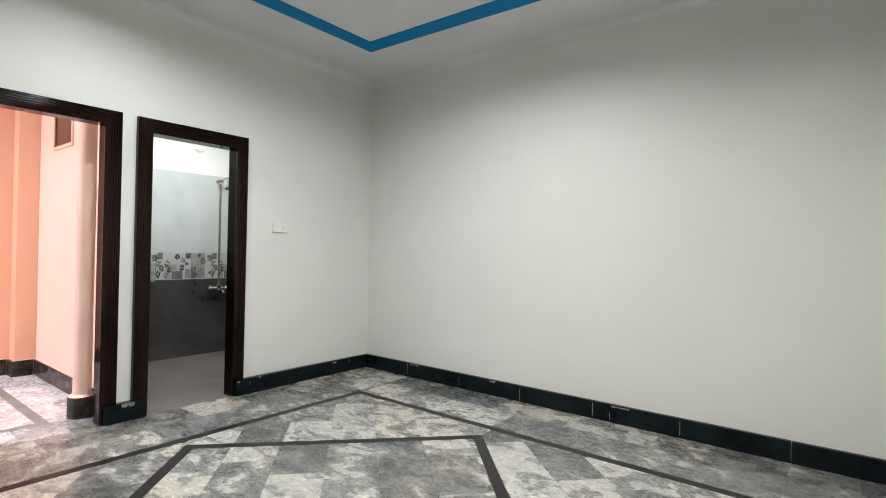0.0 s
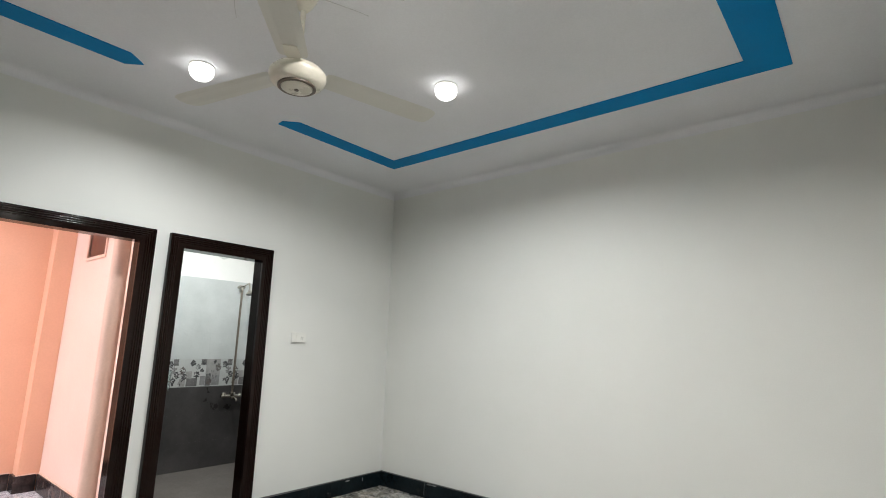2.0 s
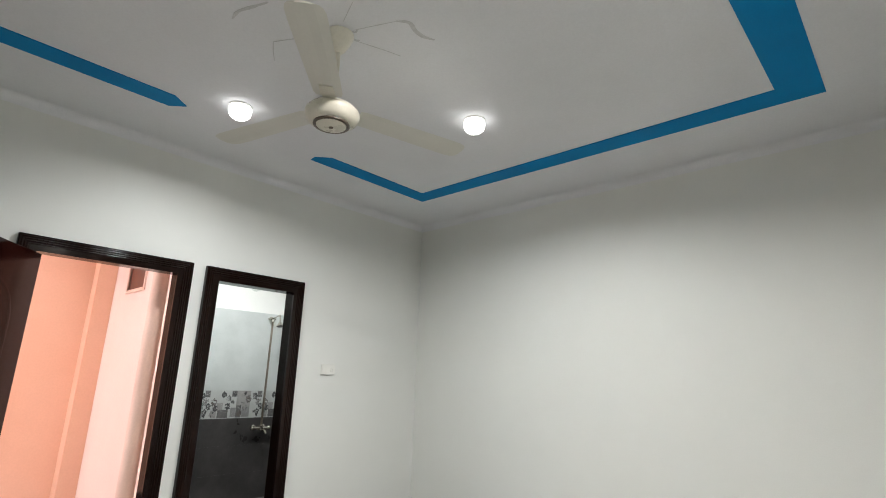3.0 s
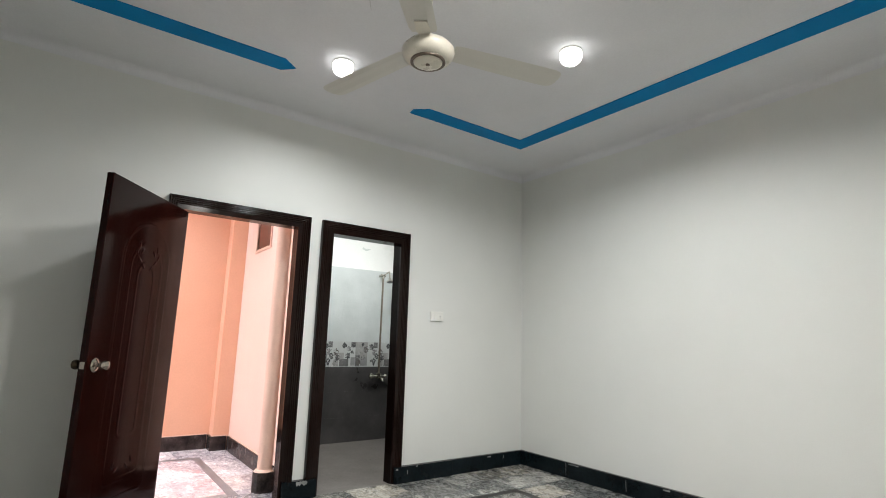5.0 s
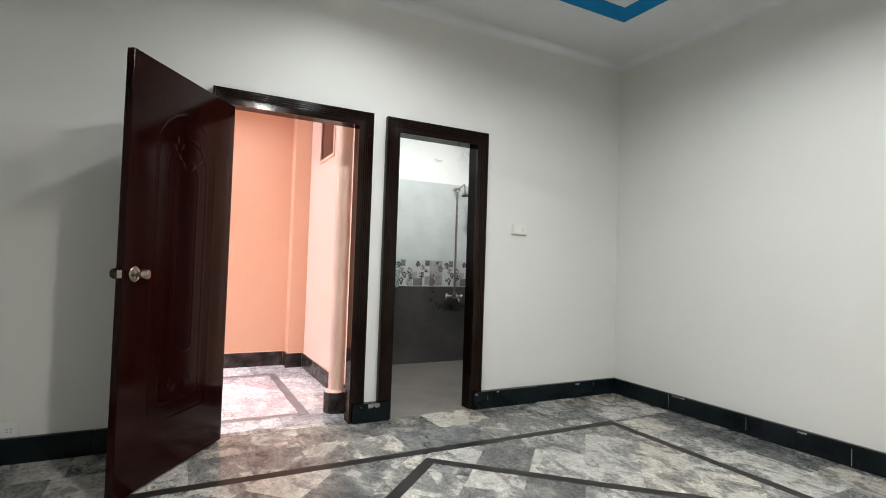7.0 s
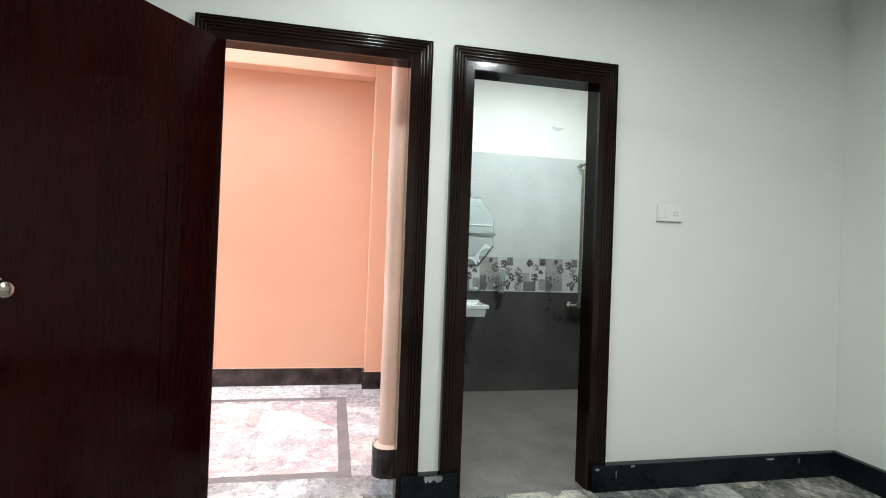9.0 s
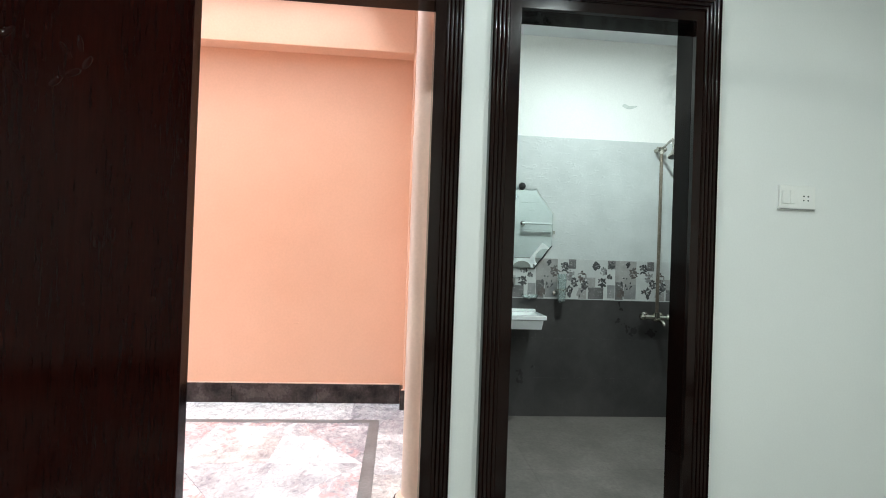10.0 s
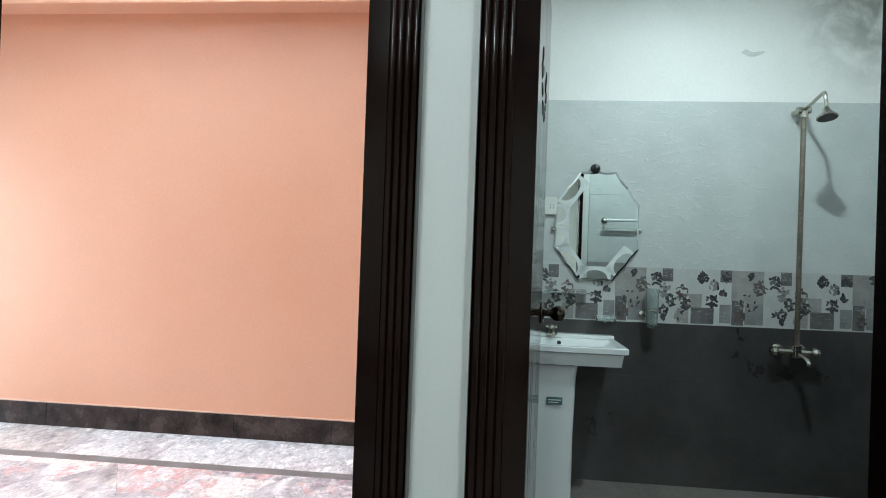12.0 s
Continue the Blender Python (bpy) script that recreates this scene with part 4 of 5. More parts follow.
def etched_arc(cy, cz, iy, iz, long):
    """A frosted frame along the mirror's edge round a clear half-moon; (cy, cz) on the edge, (iy, iz) inwards."""
    ty, tz, deep, n = -iz, iy, 0.072, 28
    bm = bmesh.new()
    lo, hi = [], []
    for j in range(n + 1):
        t = math.pi * j / n
        ct, st = math.cos(t), math.sin(t)
        reach = min(long / 2 / max(abs(ct), 1e-4), deep / max(st, 1e-4))
        lo.append((long * 0.40 * ct, 0.004 + deep * 0.66 * st))
        hi.append((reach * ct, max(0.002, reach * st)))
    low, high = ([bm.verts.new((SX + 0.0096, cy + ty * a + iy * b, cz + tz * a + iz * b)) for a, b in row] for row in (lo, hi))
    for j in range(n):
        bm.faces.new((low[j], low[j + 1], high[j + 1], high[j]))
    bm.transform(HUNG)
    part("etched_arc", bm, ETCH, mirror, "frosted etched arc")


dy, dz = 0.58 * MH, 0.58 * MW
dn = math.hypot(dy, dz)
dy, dz = dy / dn, dz / dn
for ey, ez, iy, iz, long in ((-0.965, 0.20, 1, 0, 0.115), (-0.965, -0.22, 1, 0, 0.115), (-0.685, 0.685, dy, -dz, 0.19), (-0.685, -0.685, dy, dz, 0.19), (0.0, -0.965, 0, 1, 0.17), (0.685, -0.685, -dy, dz, 0.17)):
    etched_arc(MY + MW * ey, MZ + MH * ez, iy, iz, long)
for cy, cz in ((MY - 0.236, MZ - 0.02), (MY + 0.236, MZ - 0.02)):
    bm = bmesh.new()
    box(bm, SX, SX + 0.016, cy - 0.012, cy + 0.012, cz - 0.012, cz + 0.012, 0.003)
    part("clip", bm, CHROME, mirror, "small metal clip")
bm = bmesh.new()
turned(bm, [(0.012, 0.0), (0.024, 0.004), (0.028, 0.014), (0.022, 0.03), (0.006, 0.036)], (SX + 0.004, MY - 0.018, MZ + 0.325), "x", 14)
part("hook", bm, BLACK, mirror, "black round mirror hook", True)
bm = bmesh.new()
box(bm, SX, SX + 0.013, MY - 0.035, MY - 0.012, MZ + 0.293, MZ + 0.313, 0.003)
part("clip", bm, CHROME, mirror, "small metal clip")

shelf = thing("glass_shelf", "narrow clear glass shelf on metal brackets", "shelf", (SX, -1.92, 1.0))
bm = bmesh.new()
box(bm, SX + 0.004, SX + 0.12, -2.16, -1.725, 1.008, 1.015, 0.002)
part("pane", bm, GLASS, shelf)
for y in (-2.10, -1.79):
    bm = bmesh.new()
    box(bm, SX, SX + 0.03, y - 0.012, y + 0.012, 0.998, 1.024, 0.004)
    part("bracket", bm, CHROME, shelf, "metal bracket")
cup = thing("tumbler_holder", "frosted tumbler hanging in a metal wall ring", "tumbler", (SX, -1.375, 0.9))
bm = bmesh.new()
turned(bm, [(0.026, 0.835), (0.028, 0.845), (0.034, 1.05), (0.031, 1.05), (0.025, 0.85), (0.004, 0.848)], (SX + 0.05, -1.375, 0), n=22)
part("tumbler", bm, GLASS, cup, "frosted clear tumbler", True)
bm = bmesh.new()
tube(bm, [(SX + 0.05 + 0.036 * math.cos(2 * math.pi * k / 20), -1.375 + 0.036 * math.sin(2 * math.pi * k / 20), 0.93) for k in range(21)], 0.004, 8)
tube(bm, [(SX, -1.375, 0.93), (SX + 0.016, -1.375, 0.93)], 0.006, 8)
part("ring", bm, CHROME, cup, "metal ring", True)
bm = bmesh.new()
turned(bm, [(0.02, 0.0), (0.02, 0.006), (0.01, 0.01)], (SX, -1.415, 0.90), "x", 16)
part("wall_rose", bm, CHROME, cup, "metal wall plate", True)
dish = thing("soap_dish", "clear glass soap dish on a wall bracket", "soap dish", (SX, -1.63, 0.86))
bm = bmesh.new()
loft(bm, [rect(SX + 0.02, SX + 0.09, -1.675, -1.575, 0.862, 0.02), rect(SX + 0.008, SX + 0.104, -1.69, -1.56, 0.888, 0.025), rect(SX + 0.014, SX + 0.098, -1.684, -1.566, 0.888, 0.022), rect(SX + 0.025, SX + 0.085, -1.67, -1.58, 0.868, 0.018)])
part("dish", bm, GLASS, dish, smooth=True)
bm = bmesh.new()
tube(bm, [(SX, -1.63, 0.857), (SX + 0.06, -1.63, 0.857)], 0.006, 8)
part("bracket", bm, CHROME, dish, "metal bracket", True)
wall_plate("bath_switch", (SX, -1.945, 1.495), 0.075, 0.10, "white plastic bathroom wall socket", "socket", [], [0.012])

shower = thing("shower_mixer", "tarnished metal shower pipe with mixer valve and round head", "shower", (BATH_X + 0.06, -0.62, 0.74))
PX, PY = BATH_X + 0.072, -0.622
bm = bmesh.new()
tube(bm, [(PX, PY, 0.76), (PX, PY, 2.03)], 0.0125)
part("riser_pipe", bm, PIPE_METAL, shower, smooth=True)
bm = bmesh.new()
tube(bm, [(SX, PY - 0.02, 2.035), (PX, PY - 0.01, 2.035)], 0.016)
tube(bm, [(PX, PY, 2.0), (PX, PY, 2.05)], 0.02)
tube(bm, [(PX, PY - 0.035, 2.038), (PX, PY + 0.03, 2.038)], 0.019)
part("tee", bm, CHROME, shower, smooth=True)
HX, HY, HZ = -1.715, -0.668, 1.962
bm = bmesh.new()
tube(bm, rounded([(PX, PY, 2.038), (PX + 0.09, PY - 0.015, 2.050), (HX - 0.03, HY + 0.008, 2.064), (HX, HY, 2.052), (HX + 0.012, HY - 0.002, 2.02), (HX + 0.014, HY, 1.985)], 6), 0.009)
part("arm", bm, CHROME, shower, smooth=True)
bm = bmesh.new()
turned(bm, [(0.011, 0.026), (0.015, 0.018), (0.019, 0.004), (0.036, -0.018), (0.045, -0.028), (0.046, -0.034), (0.042, -0.036)], n=30)
bm.transform(Matrix.Translation((HX + 0.016, HY, HZ)) @ Matrix.Rotation(radians(-14), 4, "Y"))
head = part("shower_head", bm, CHROME, shower, smooth=True)
bm = bmesh.new()
turned(bm, [(0.041, -0.0355), (0.041, -0.0375), (0.01, -0.0380)], n=30)
bm.transform(Matrix.Translation((HX + 0.016, HY, HZ)) @ Matrix.Rotation(radians(-14), 4, "Y"))
part("face_plate", bm, BLACK, head, "dark perforated face", True)
bm = bmesh.new()
tube(bm, [(PX, PY - 0.11, 0.742), (PX, PY + 0.09, 0.736)], 0.018)
tube(bm, [(PX, PY - 0.004, 0.712), (PX, PY - 0.004, 0.775)], 0.027)
for y in (PY - 0.07, PY + 0.05):
    tube(bm, [(SX, y, 0.74), (PX, y, 0.74)], 0.016)
    turned(bm, [(0.032, 0.0), (0.032, 0.006), (0.018, 0.014)], (SX, y, 0.74), "x", 20)
valve = part("mixer_body", bm, CHROME, shower, smooth=True)
for y, s in ((PY - 0.095, -1), (PY + 0.072, 1)):
    bm = bmesh.new()
    turned(bm, [(0.014, 0.0), (0.022, s * 0.006), (0.027, s * 0.018), (0.025, s * 0.034), (0.012, s * 0.042)], (PX + 0.004, y, 0.742), "y", 8)
    part("handle", bm, CHROME, valve)
bm = bmesh.new()
tube(bm, rounded([(PX, PY + 0.005, 0.73), (PX + 0.06, PY + 0.01, 0.715), (PX + 0.085, PY + 0.012, 0.700), (PX + 0.09, PY + 0.014, 0.684)], 5), 0.014)
part("spout", bm, CHROME, valve, smooth=True)

rail = thing("towel_rail", "white towel rail on the wall beside the door", "towel rail", (-WALL - 0.02, -1.05, 1.53))
bm = bmesh.new()
tube(bm, [(-WALL - 0.085, -1.34, 1.55), (-WALL - 0.085, -0.76, 1.55)], 0.013)
part("bar", bm, CERAMIC, rail, "white bar", True)
for y in (-1.32, -0.78):
    bm = bmesh.new()
    tube(bm, [(-WALL - 0.012, y, 1.55), (-WALL - 0.085, y, 1.55)], 0.010)
    turned(bm, [(0.028, -0.02), (0.028, -0.012), (0.012, -0.03)], (-WALL, y, 1.55), "x", 18)
    part("post", bm, CHROME, rail, "metal post", True)


def stain(points, label):
    """A ragged damp blotch on the bathroom wall, a skin of raised paint."""
    loop = rounded([(0, y, z) for y, z in points] + [(0, *points[0])], 5)[:-1]
    bm = bmesh.new()
    loft(bm, [[(BATH_X - 0.001, p.y, p.z) for p in loop], [(BATH_X + 0.0015, p.y, p.z) for p in loop]])
    tagged(new("damp_patch", finish("damp_patch", bm, DAMP)), label, "damp patch", kind="structure")


stain([(-0.92, 2.375), (-0.87, 2.355), (-0.82, 2.365), (-0.80, 2.385), (-0.86, 2.38), (-0.90, 2.395)], "small flaked spot in the white wall paint")

# ---- pieces: bathroom tiles ----
Z_DARK, Z_BAND, Z_LIGHT = 0.858, 1.166, 2.10
COLS = [BATH_Y0 + 0.012, -1.553, -0.923, -0.293, BATH_Y1]
ROWS_DARK = [BATH_Z, 0.249, 0.553, Z_DARK]
ROWS_LIGHT = [Z_BAND, 1.477, 1.788, Z_LIGHT]


def tile_back(name, y0, y1, z0, z1, mats, proud=0.0105):
    bm = bmesh.new()
    g = 0.0001
    box(bm, BATH_X, BATH_X + proud, y0 + g, y1 - g, z0 + g, z1 - g, 0.0001)
    return part(name, bm, mats, back)


for a, b in zip(COLS, COLS[1:]):
    for c, d in zip(ROWS_DARK, ROWS_DARK[1:]):
        tile_back("tile", a, b, c, d, DARK_TILE)
    for c, d in zip(ROWS_LIGHT, ROWS_LIGHT[1:]):
        tile_back("tile", a, b, c, d, LIGHT_TILE)


def spray(bm, x, y, z, r, count, rnd, mats):
    """A printed spray of small leaves and petals of uneven size."""
    for i in range(count):
        a, d = rnd.uniform(0, 6.28), r * math.sqrt(rnd.random())
        cy, cz = y + d * math.cos(a), z + d * math.sin(a) * 1.15
        long, wide, lean = rnd.uniform(0.007, 0.018), rnd.uniform(0.004, 0.009), rnd.uniform(0, 3.14)
        ring = []
        for q in range(7):
            t = 2 * math.pi * q / 7
            u, v = long * math.cos(t) * rnd.uniform(0.8, 1.15), wide * math.sin(t) * rnd.uniform(0.8, 1.15)
            ring.append(bm.verts.new((x, cy + u * math.cos(lean) - v * math.sin(lean), cz + u * math.sin(lean) + v * math.cos(lean))))
        bm.faces.new(ring).material_index = rnd.choice(mats)
        x += 0.00002


# one print repeats on every tile: patches (u0, u1, v0, v1, ink) and sprays (u, v, radius, ink), u along and v up, as shares of the tile
PATCHES = [(0.0, 0.10, 0.78, 1.0, 3), (0.10, 0.205, 0.45, 1.0, 2), (0.0, 0.10, 0.03, 0.37, 1), (0.105, 0.205, 0.0, 0.45, 3),
           (0.205, 0.37, 0.40, 1.0, 2), (0.215, 0.37, 0.02, 0.40, 1), (0.51, 0.60, 0.76, 1.0, 3), (0.74, 0.85, 0.28, 0.55, 2),
           (0.64, 0.74, 0.0, 0.28, 2), (0.76, 0.955, 0.0, 0.30, 3)]
SPRAYS = [(0.855, 0.86, 0.030, 4), (0.95, 0.72, 0.026, 1), (0.94, 0.44, 0.030, 4), (0.05, 0.88, 0.022, 4), (0.265, 0.92, 0.016, 4),
          (0.335, 0.72, 0.036, 5), (0.25, 0.46, 0.046, 2), (0.17, 0.17, 0.026, 5), (0.455, 0.82, 0.030, 4), (0.53, 0.60, 0.034, 1),
          (0.585, 0.42, 0.028, 4), (0.51, 0.20, 0.038, 4), (0.68, 0.58, 0.034, 5), (0.71, 0.38, 0.028, 4), (0.03, 0.58, 0.016, 4), (0.66, 0.15, 0.024, 2)]


def print_on(tile, y0, y1, seed):
    """The patchwork and flower print of one band tile, 0.63 long, cut at its ends."""
    rnd = random.Random(seed)
    bm = bmesh.new()
    x, long, tall = BATH_X + 0.0109, 0.63, Z_BAND - Z_DARK - 0.006
    start = y1 - long if y0 < -1.9 else y0
    for u0, u1, v0, v1, ink in PATCHES:
        ya, yb = max(start + u0 * long, y0 + 0.002), min(start + u1 * long, y1 - 0.002)
        if yb - ya < 0.005:
            continue
        za, zb = Z_DARK + 0.003 + v0 * tall, Z_DARK + 0.003 + v1 * tall
        bm.faces.new([bm.verts.new(p) for p in ((x, ya, za), (x, yb, za), (x, yb, zb), (x, ya, zb))]).material_index = ink
        # a fine weave of paler dashes within the patch
        for k in range(26):
            cy, cz = rnd.uniform(ya + 0.004, yb - 0.004), rnd.uniform(za + 0.004, zb - 0.004)
            w = rnd.uniform(0.0015, 0.004)
            bm.faces.new([bm.verts.new((x + 0.0002, cy + a * w, cz + b * 0.0014)) for a, b in ((-1, -1), (1, -1), (1, 1), (-1, 1))]).material_index = rnd.choice((0, 1, 2))
    x += 0.0004
    for u, v, r, ink in SPRAYS:
        cy, cz = start + u * long, Z_DARK + v * tall
        if not y0 + r < cy < y1 - r:
            continue
        spray(bm, x, cy, cz, r, round(r * 760), rnd, (ink, ink, ink, rnd.choice((1, 3, 4, 5))))
        x += 0.00003
    for f in bm.faces:
        f.normal_update()
        if f.normal.x < 0:
            f.normal_flip()
    me = bpy.data.meshes.new("printed_pattern")
    bm.to_mesh(me)
    bm.free()
    for m in (BAND_TILE, BAND_GREY, BAND_TAUPE, BAND_DARK, FLOWER, FLOWER_B):
        me.materials.append(m)
    ob = new("printed_pattern", me)
    ob.parent = tile
    tagged(ob, "grey patchwork and flower print")


ys = [BATH_Y0 + 0.012, -1.63, -1.0, -0.37, BATH_Y1]
for k, (a, b) in enumerate(zip(ys, ys[1:])):
    print_on(tile_back("tile", a, b, Z_DARK, Z_BAND, BAND_TILE), a, b, 50)
bm = bmesh.new()
box(bm, BATH_X, BATH_X + 0.0125, BATH_Y0 + 0.012, BATH_Y1, Z_DARK - 0.003, Z_DARK + 0.003)
part("edging_strip", bm, BAND_TILE, back, "thin white edging strip")


def tiled_side(wall, x0, x1, y0, y1):
    for z0, z1, m in ((BATH_Z, Z_DARK, DARK_TILE), (Z_DARK, Z_BAND, BAND_TAUPE), (Z_BAND, Z_LIGHT, LIGHT_TILE)):
        n = max(1, round(max(x1 - x0, y1 - y0) / 0.63))
        rows = max(1, round((z1 - z0) / 0.305))
        for i in range(n):
            for j in range(rows):
                g = 0.0008
                za, zb = z0 + (z1 - z0) * j / rows + g, z0 + (z1 - z0) * (j + 1) / rows - g
                bm = bmesh.new()
                if x1 - x0 > y1 - y0:
                    box(bm, x0 + (x1 - x0) * i / n + g, x0 + (x1 - x0) * (i + 1) / n - g, y0, y1, za, zb, 0.0012)
                else:
                    box(bm, x0, x1, y0 + (y1 - y0) * i / n + g, y0 + (y1 - y0) * (i + 1) / n - g, za, zb, 0.0012)
                part("tile", bm, m, wall)


tiled_side(left, BATH_X + 0.012, -WALL - 0.012, BATH_Y0, BATH_Y0 + 0.011)
tiled_side(right, BATH_X + 0.012, -WALL - 0.012, BATH_Y1 - 0.011, BATH_Y1)
near = bpy.data.objects["wall_bath_near"]
tiled_side(near, -WALL - 0.011, -WALL, D2["outer"][1] + 0.001, BATH_Y1 - 0.012)

bath_floor = solid("floor_bath", [(BATH_X, -WALL - 0.02, BATH_Y0, BATH_Y1, BATH_Z - 0.1, BATH_Z - 0.006)], STRIP, "brown-grey tiled bathroom floor a step lower than the room", "floor")
for i in range(4):
    for j in range(5):
        x0, y0 = BATH_X + 0.49 * i, BATH_Y0 + 0.46 * j
        bm = bmesh.new()
        box(bm, x0 + 0.0003, min(x0 + 0.4897, -WALL - 0.021), y0 + 0.0003, min(y0 + 0.4597, BATH_Y1), BATH_Z - 0.008, BATH_Z, 0.0004)
        part("tile", bm, BATH_FLOOR, bath_floor)


# ---- pieces: marble floors ----
def clip(poly, sides):
    """The part of a polygon on the inner side of every line (nx, ny, d): nx*x + ny*y <= d."""
    for nx, ny, d in sides:
        out = []
        for (ax, ay), (bx, by) in zip(poly, poly[1:] + poly[:1]):
            da, db = nx * ax + ny * ay - d, nx * bx + ny * by - d
            if da <= 0:
                out.append((ax, ay))
            if (da < 0 < db) or (db < 0 < da):
                t = da / (da - db)
                out.append((ax + (bx - ax) * t, ay + (by - ay) * t))
        poly = out
        if len(poly) < 3:
            return []
    return poly


def poly_area(poly):
    return abs(sum(ax * by - bx * ay for (ax, ay), (bx, by) in zip(poly, poly[1:] + poly[:1]))) / 2


def lay(parent, sides, origin, turn, length, width, span, mat, seed, gap=0.0005):
    """Lays running-bond slabs at an angle inside convex bounds."""
    rnd = random.Random(seed)
    ca, sa = math.cos(radians(turn)), math.sin(radians(turn))
    rows = int(span / width)
    for r in range(-rows, rows + 1):
        u = -span + rnd.uniform(0, length)
        while u < span:
            ln = length * rnd.choice((0.5, 0.75, 1.0, 1.0, 1.0))
            quad = [(u + gap, r * width + gap), (u + ln - gap, r * width + gap), (u + ln - gap, (r + 1) * width - gap), (u + gap, (r + 1) * width - gap)]
            quad = [(origin[0] + ca * a - sa * b, origin[1] + sa * a + ca * b) for a, b in quad]
            u += ln
            poly = clip(quad, sides)
            if len(poly) < 3 or poly_area(poly) < 0.0015:
                continue
            bm = bmesh.new()
            slab_prism(bm, poly, -0.012, 0.0)
            part("slab", bm, mat, parent)


def strip_piece(parent, a, b, width, mat=None):
    """A dark inlay between two plan points, with square ends."""
    a, b = Vector(a), Vector(b)
    d = (b - a).normalized()
    s = Vector((-d.y, d.x)) * width / 2
    poly = [a + s, b + s, b - s, a - s]
    bm = bmesh.new()
    slab_prism(bm, [(p.x, p.y) for p in poly], -0.012, 0.0)
    part("strip", bm, mat or STRIP, parent)


floor = solid("floor", [(-WALL, ROOM_X, ROOM_Y, 0, -0.15, -0.004)], GROUT, "polished grey marble floor with charcoal inlaid strips", "floor")
W = 0.066
BX0, BX1, BY0, BY1 = 0.655, 3.79, -4.35, -0.705      # outer edge of the inlaid border
IX0, IX1, IY0, IY1 = BX0 + W, BX1 - W, BY0 + W, BY1 - W
CX, CY, HA, HB = 2.085, -2.292, 1.302, 1.395          # diamond, outer tips
for a, b in (((BX0 + W / 2, BY0 + W), (BX0 + W / 2, BY1 - W)), ((BX1 - W / 2, BY0 + W), (BX1 - W / 2, BY1 - W)), ((BX0, BY1 - W / 2), (BX1, BY1 - W / 2)), ((BX0, BY0 + W / 2), (BX1, BY0 + W / 2))):
    strip_piece(floor, a, b, W - 0.002)
tips = [(CX - HA, CY), (CX, CY + HB), (CX + HA, CY), (CX, CY - HB)]
diamond = []
for (ax, ay), (bx, by) in zip(tips, tips[1:] + tips[:1]):
    nx, ny = (by - ay), -(bx - ax)
    if nx * (CX - ax) + ny * (CY - ay) > 0:
        nx, ny = -nx, -ny
    ln = math.hypot(nx, ny)
    diamond.append((nx / ln, ny / ln, (nx * ax + ny * ay) / ln))
big = [(-0.5, -6), (6, -6), (6, 1), (-0.5, 1)]
for k in range(4):
    nx, ny, d = diamond[k]
    before, after = diamond[k - 1], diamond[(k + 1) % 4]
    # each bar runs to the tip at one end and butts its neighbour at the other
    sides = [(nx, ny, d), (-nx, -ny, -(d - W)), (before[0], before[1], before[2]), (after[0], after[1], after[2] - W - 0.0012)]
    bm = bmesh.new()
    slab_prism(bm, clip(big, sides), -0.012, 0.0)
    part("strip", bm, STRIP, floor)
g = 0.0015
lay(floor, [(nx, ny, d - W - g) for nx, ny, d in diamond], (CX, CY), 137, 0.60, 0.30, 2.0, MARBLE, 3)
room_rect = [(-1, 0, -(IX0 + g)), (1, 0, IX1 - g), (0, -1, -(IY0 + g)), (0, 1, IY1 - g)]
for k, (sx, sy) in enumerate(((-1, 1), (1, 1), (1, -1), (-1, -1))):
    nx, ny, d = diamond[k]
    quarter = [(-sx, 0, -sx * CX - (g if k else 0)), (0, -sy, -sy * CY - g)]
    lay(floor, room_rect + [(-nx, -ny, -(d + g))] + quarter, (CX + 0.1 * k, CY), 137, 0.60, 0.30, 3.2, MARBLE, 10 + k)
lay(floor, [(-1, 0, 0.0), (1, 0, BX0 - g), (0, -1, -ROOM_Y), (0, 1, 0.0)], (0, 0), 90, 0.60, 0.3275, 5.4, MARBLE, 21)
lay(floor, [(-1, 0, -(BX1 + g)), (1, 0, ROOM_X), (0, -1, -ROOM_Y), (0, 1, 0.0)], (BX1, 0), 90, 0.60, 0.33, 5.4, MARBLE, 22)
lay(floor, [(-1, 0, -(BX0 + g)), (1, 0, BX1 - g), (0, -1, -(BY1 + g)), (0, 1, 0.0)], (BX0, 0), 0, 0.60, 0.352, 4.0, MARBLE, 23)
lay(floor, [(-1, 0, -(BX0 + g)), (1, 0, BX1 - g), (0, -1, -ROOM_Y), (0, 1, BY0 - g)], (BX0, ROOM_Y), 0, 0.60, 0.35, 4.0, MARBLE, 24)
lay(floor, [(-1, 0, WALL), (1, 0, -g), (0, -1, -(D1["inner"][0])), (0, 1, D1["inner"][1])], (-WALL, D1["inner"][0]), 90, 0.60, WALL, 2.0, MARBLE, 25)

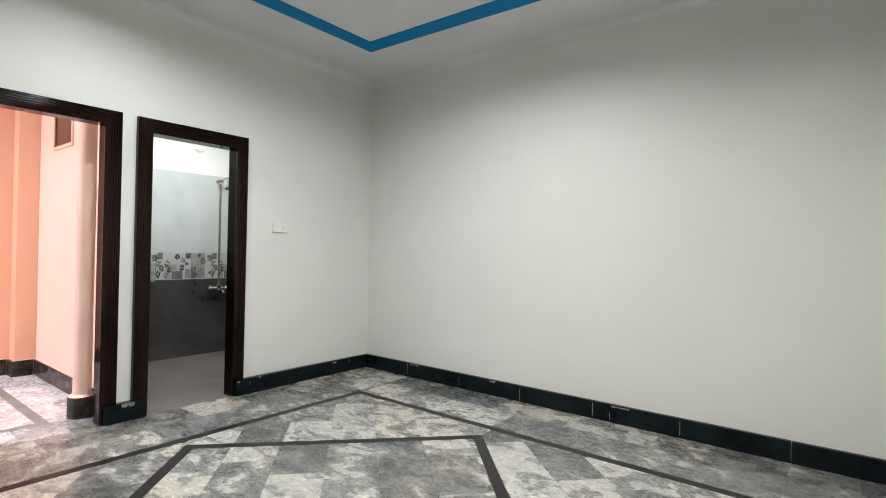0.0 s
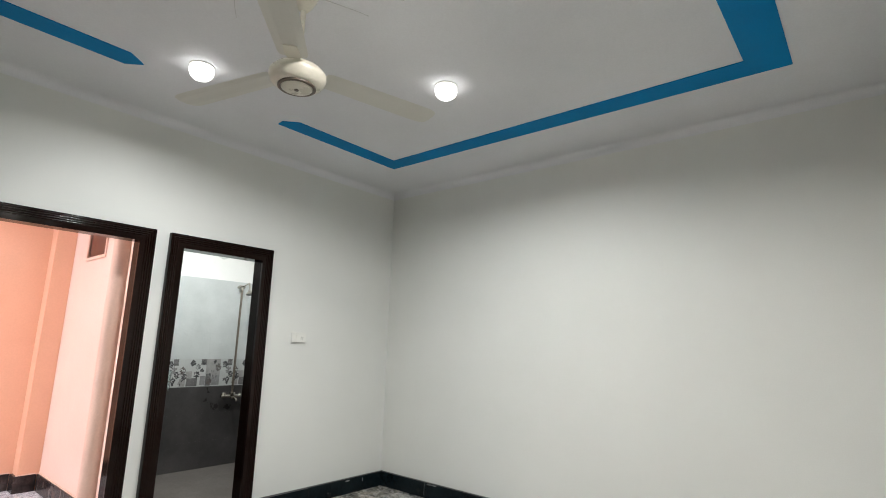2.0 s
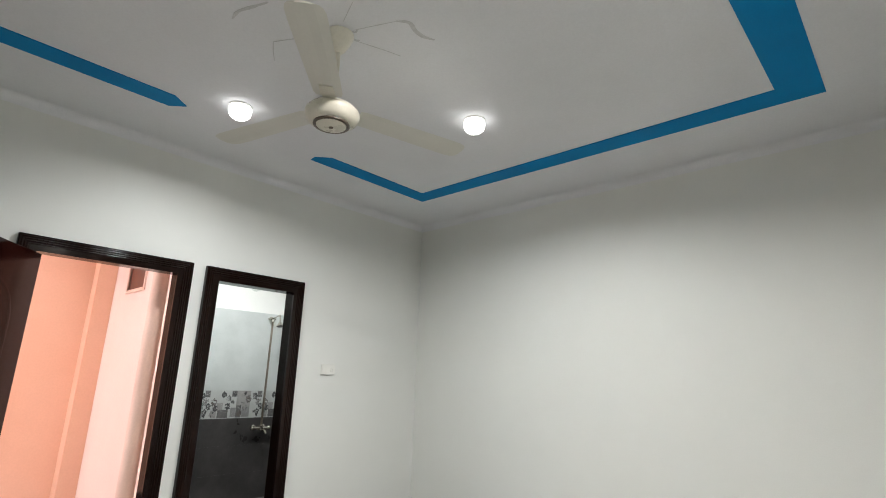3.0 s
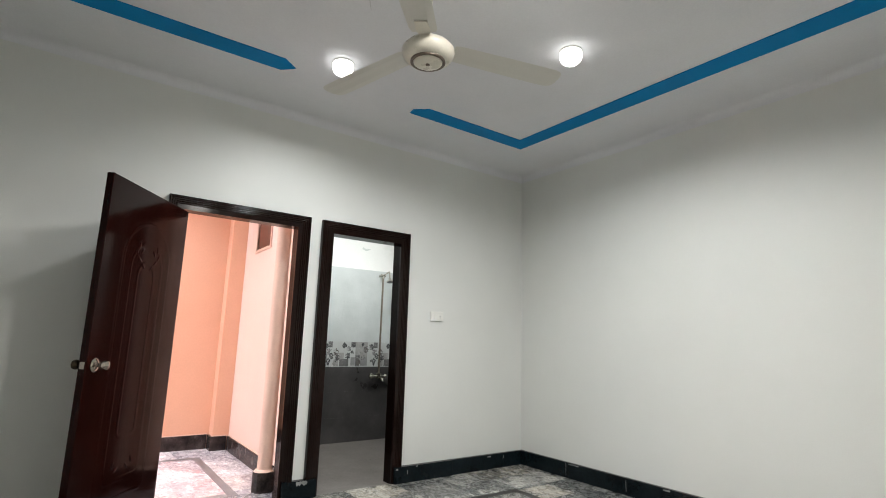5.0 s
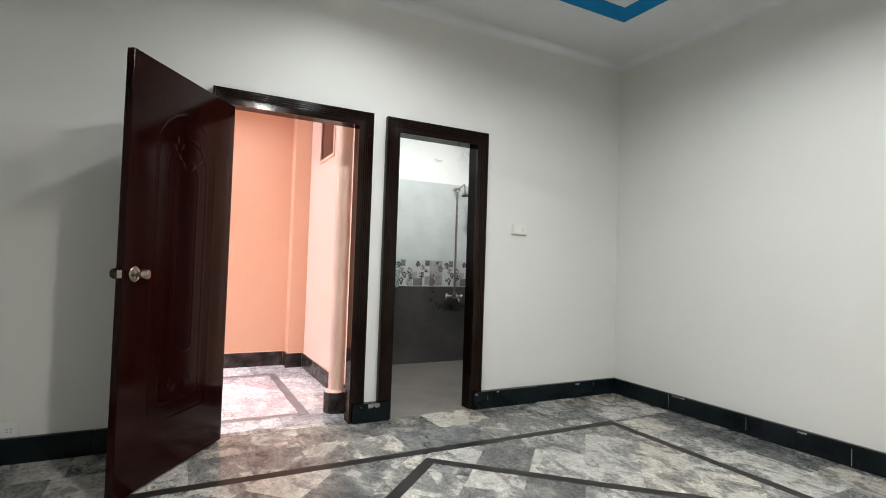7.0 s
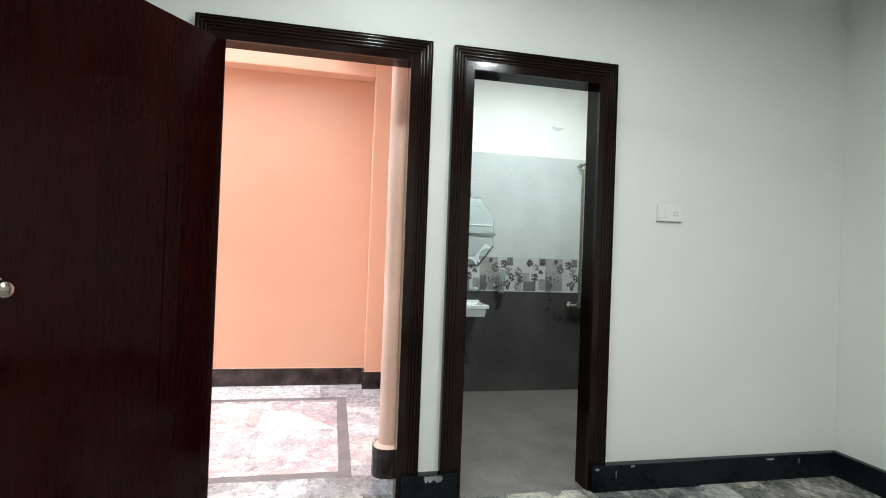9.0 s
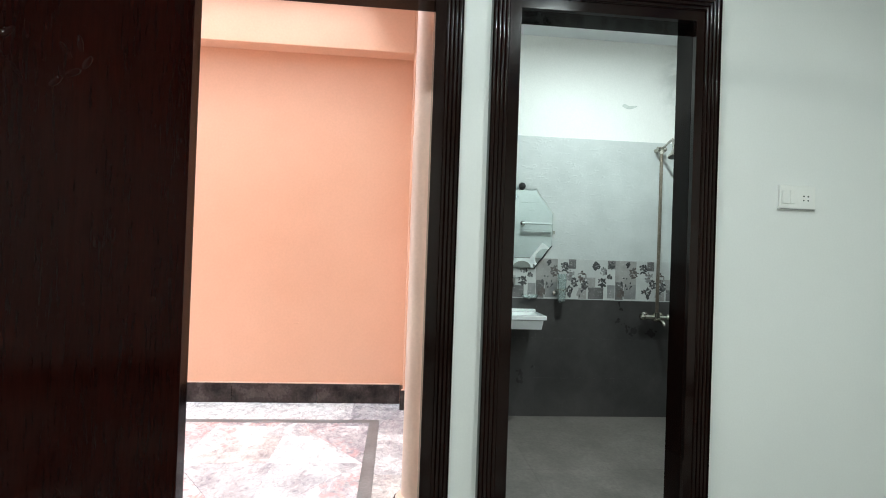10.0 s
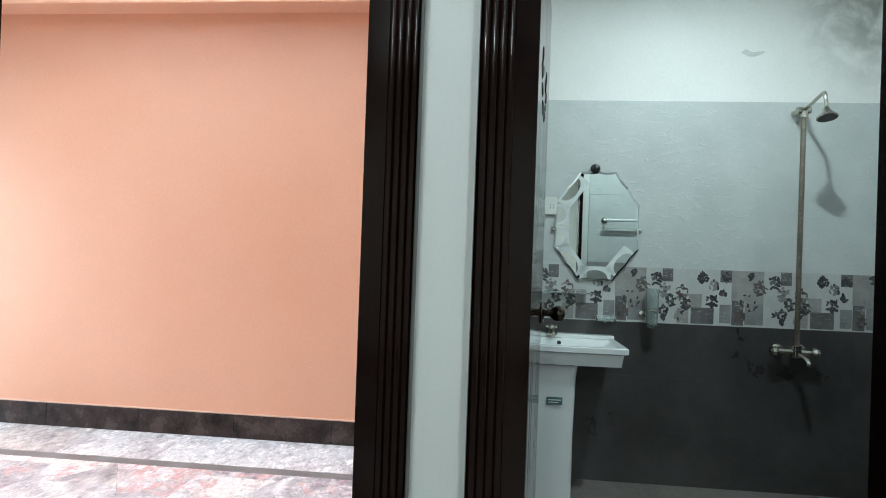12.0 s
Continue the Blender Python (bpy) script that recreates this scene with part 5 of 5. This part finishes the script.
hall = solid("floor_hall", [(HALL_X, -WALL - 0.001, HALL_END - 0.12, HALL_Y, -0.15, -0.004)], GROUT, "pale polished marble hall floor with a rose panel", "floor")
PX0, PX1, PY1, PY0 = -1.765, -0.30, -2.715, -5.8      # outer edge of the inlaid strip
for a, b in (((PX0 + W / 2, PY0 + W), (PX0 + W / 2, PY1 - W)), ((PX1 - W / 2, PY0 + W), (PX1 - W / 2, PY1 - W)), ((PX0, PY1 - W / 2), (PX1, PY1 - W / 2)), ((PX0, PY0 + W / 2), (PX1, PY0 + W / 2))):
    strip_piece(hall, a, b, W - 0.002, STRIP_HALL)
# inside the strip, three pale lozenges in rose corners
QX0, QX1, QY0, QY1 = PX0 + W + g, PX1 - W - g, PY0 + W + g, PY1 - W - g
half_x, half_y = (QX1 - QX0) / 2, (QY1 - QY0) / 6
for k in range(3):
    qx, qy = (QX0 + QX1) / 2, QY1 - half_y * (2 * k + 1)
    slant = math.hypot(half_x, half_y)
    edges = []
    for sx, sy in ((-1, 1), (1, 1), (1, -1), (-1, -1)):
        nx, ny = sx * half_y / slant, sy * half_x / slant
        d = nx * qx + ny * qy + half_x * half_y / slant
        edges.append((nx, ny, d - g / 2))
        corner = [(-nx, -ny, -(d + g / 2)), (sx, 0, sx * qx + half_x), (0, sy, sy * qy + half_y), (-sx, 0, -sx * qx), (0, -sy, -sy * qy)]
        lay(hall, corner, (qx, qy), 90, 0.9, 0.6, 1.6, MARBLE_PINK, 50 + 4 * k + len(edges))
    lay(hall, edges, (qx, qy), 90, 0.75, 0.42, 1.6, MARBLE_HALL, 40 + k)
lay(hall, [(-1, 0, -HALL_X), (1, 0, PX0 - g), (0, -1, -HALL_END), (0, 1, HALL_Y)], (HALL_X, HALL_Y), 90, 0.60, 0.41, 4.0, MARBLE_HALL, 32)
lay(hall, [(-1, 0, -(PX1 + g)), (1, 0, -WALL - g), (0, -1, -HALL_END), (0, 1, HALL_Y)], (PX1, HALL_Y), 90, 0.60, 0.23, 4.0, MARBLE_HALL_DIM, 33)
lay(hall, [(-1, 0, -(PX0 + g)), (1, 0, PX1 - g), (0, -1, -(PY1 + g)), (0, 1, HALL_Y)], (PX0, PY1), 0, 0.60, 0.32, 3.0, MARBLE_HALL, 34)
lay(hall, [(-1, 0, -(PX0 + g)), (1, 0, PX1 - g), (0, -1, -HALL_END), (0, 1, PY0 - g)], (PX0, HALL_END), 0, 0.60, 0.4, 3.0, MARBLE_HALL, 35)
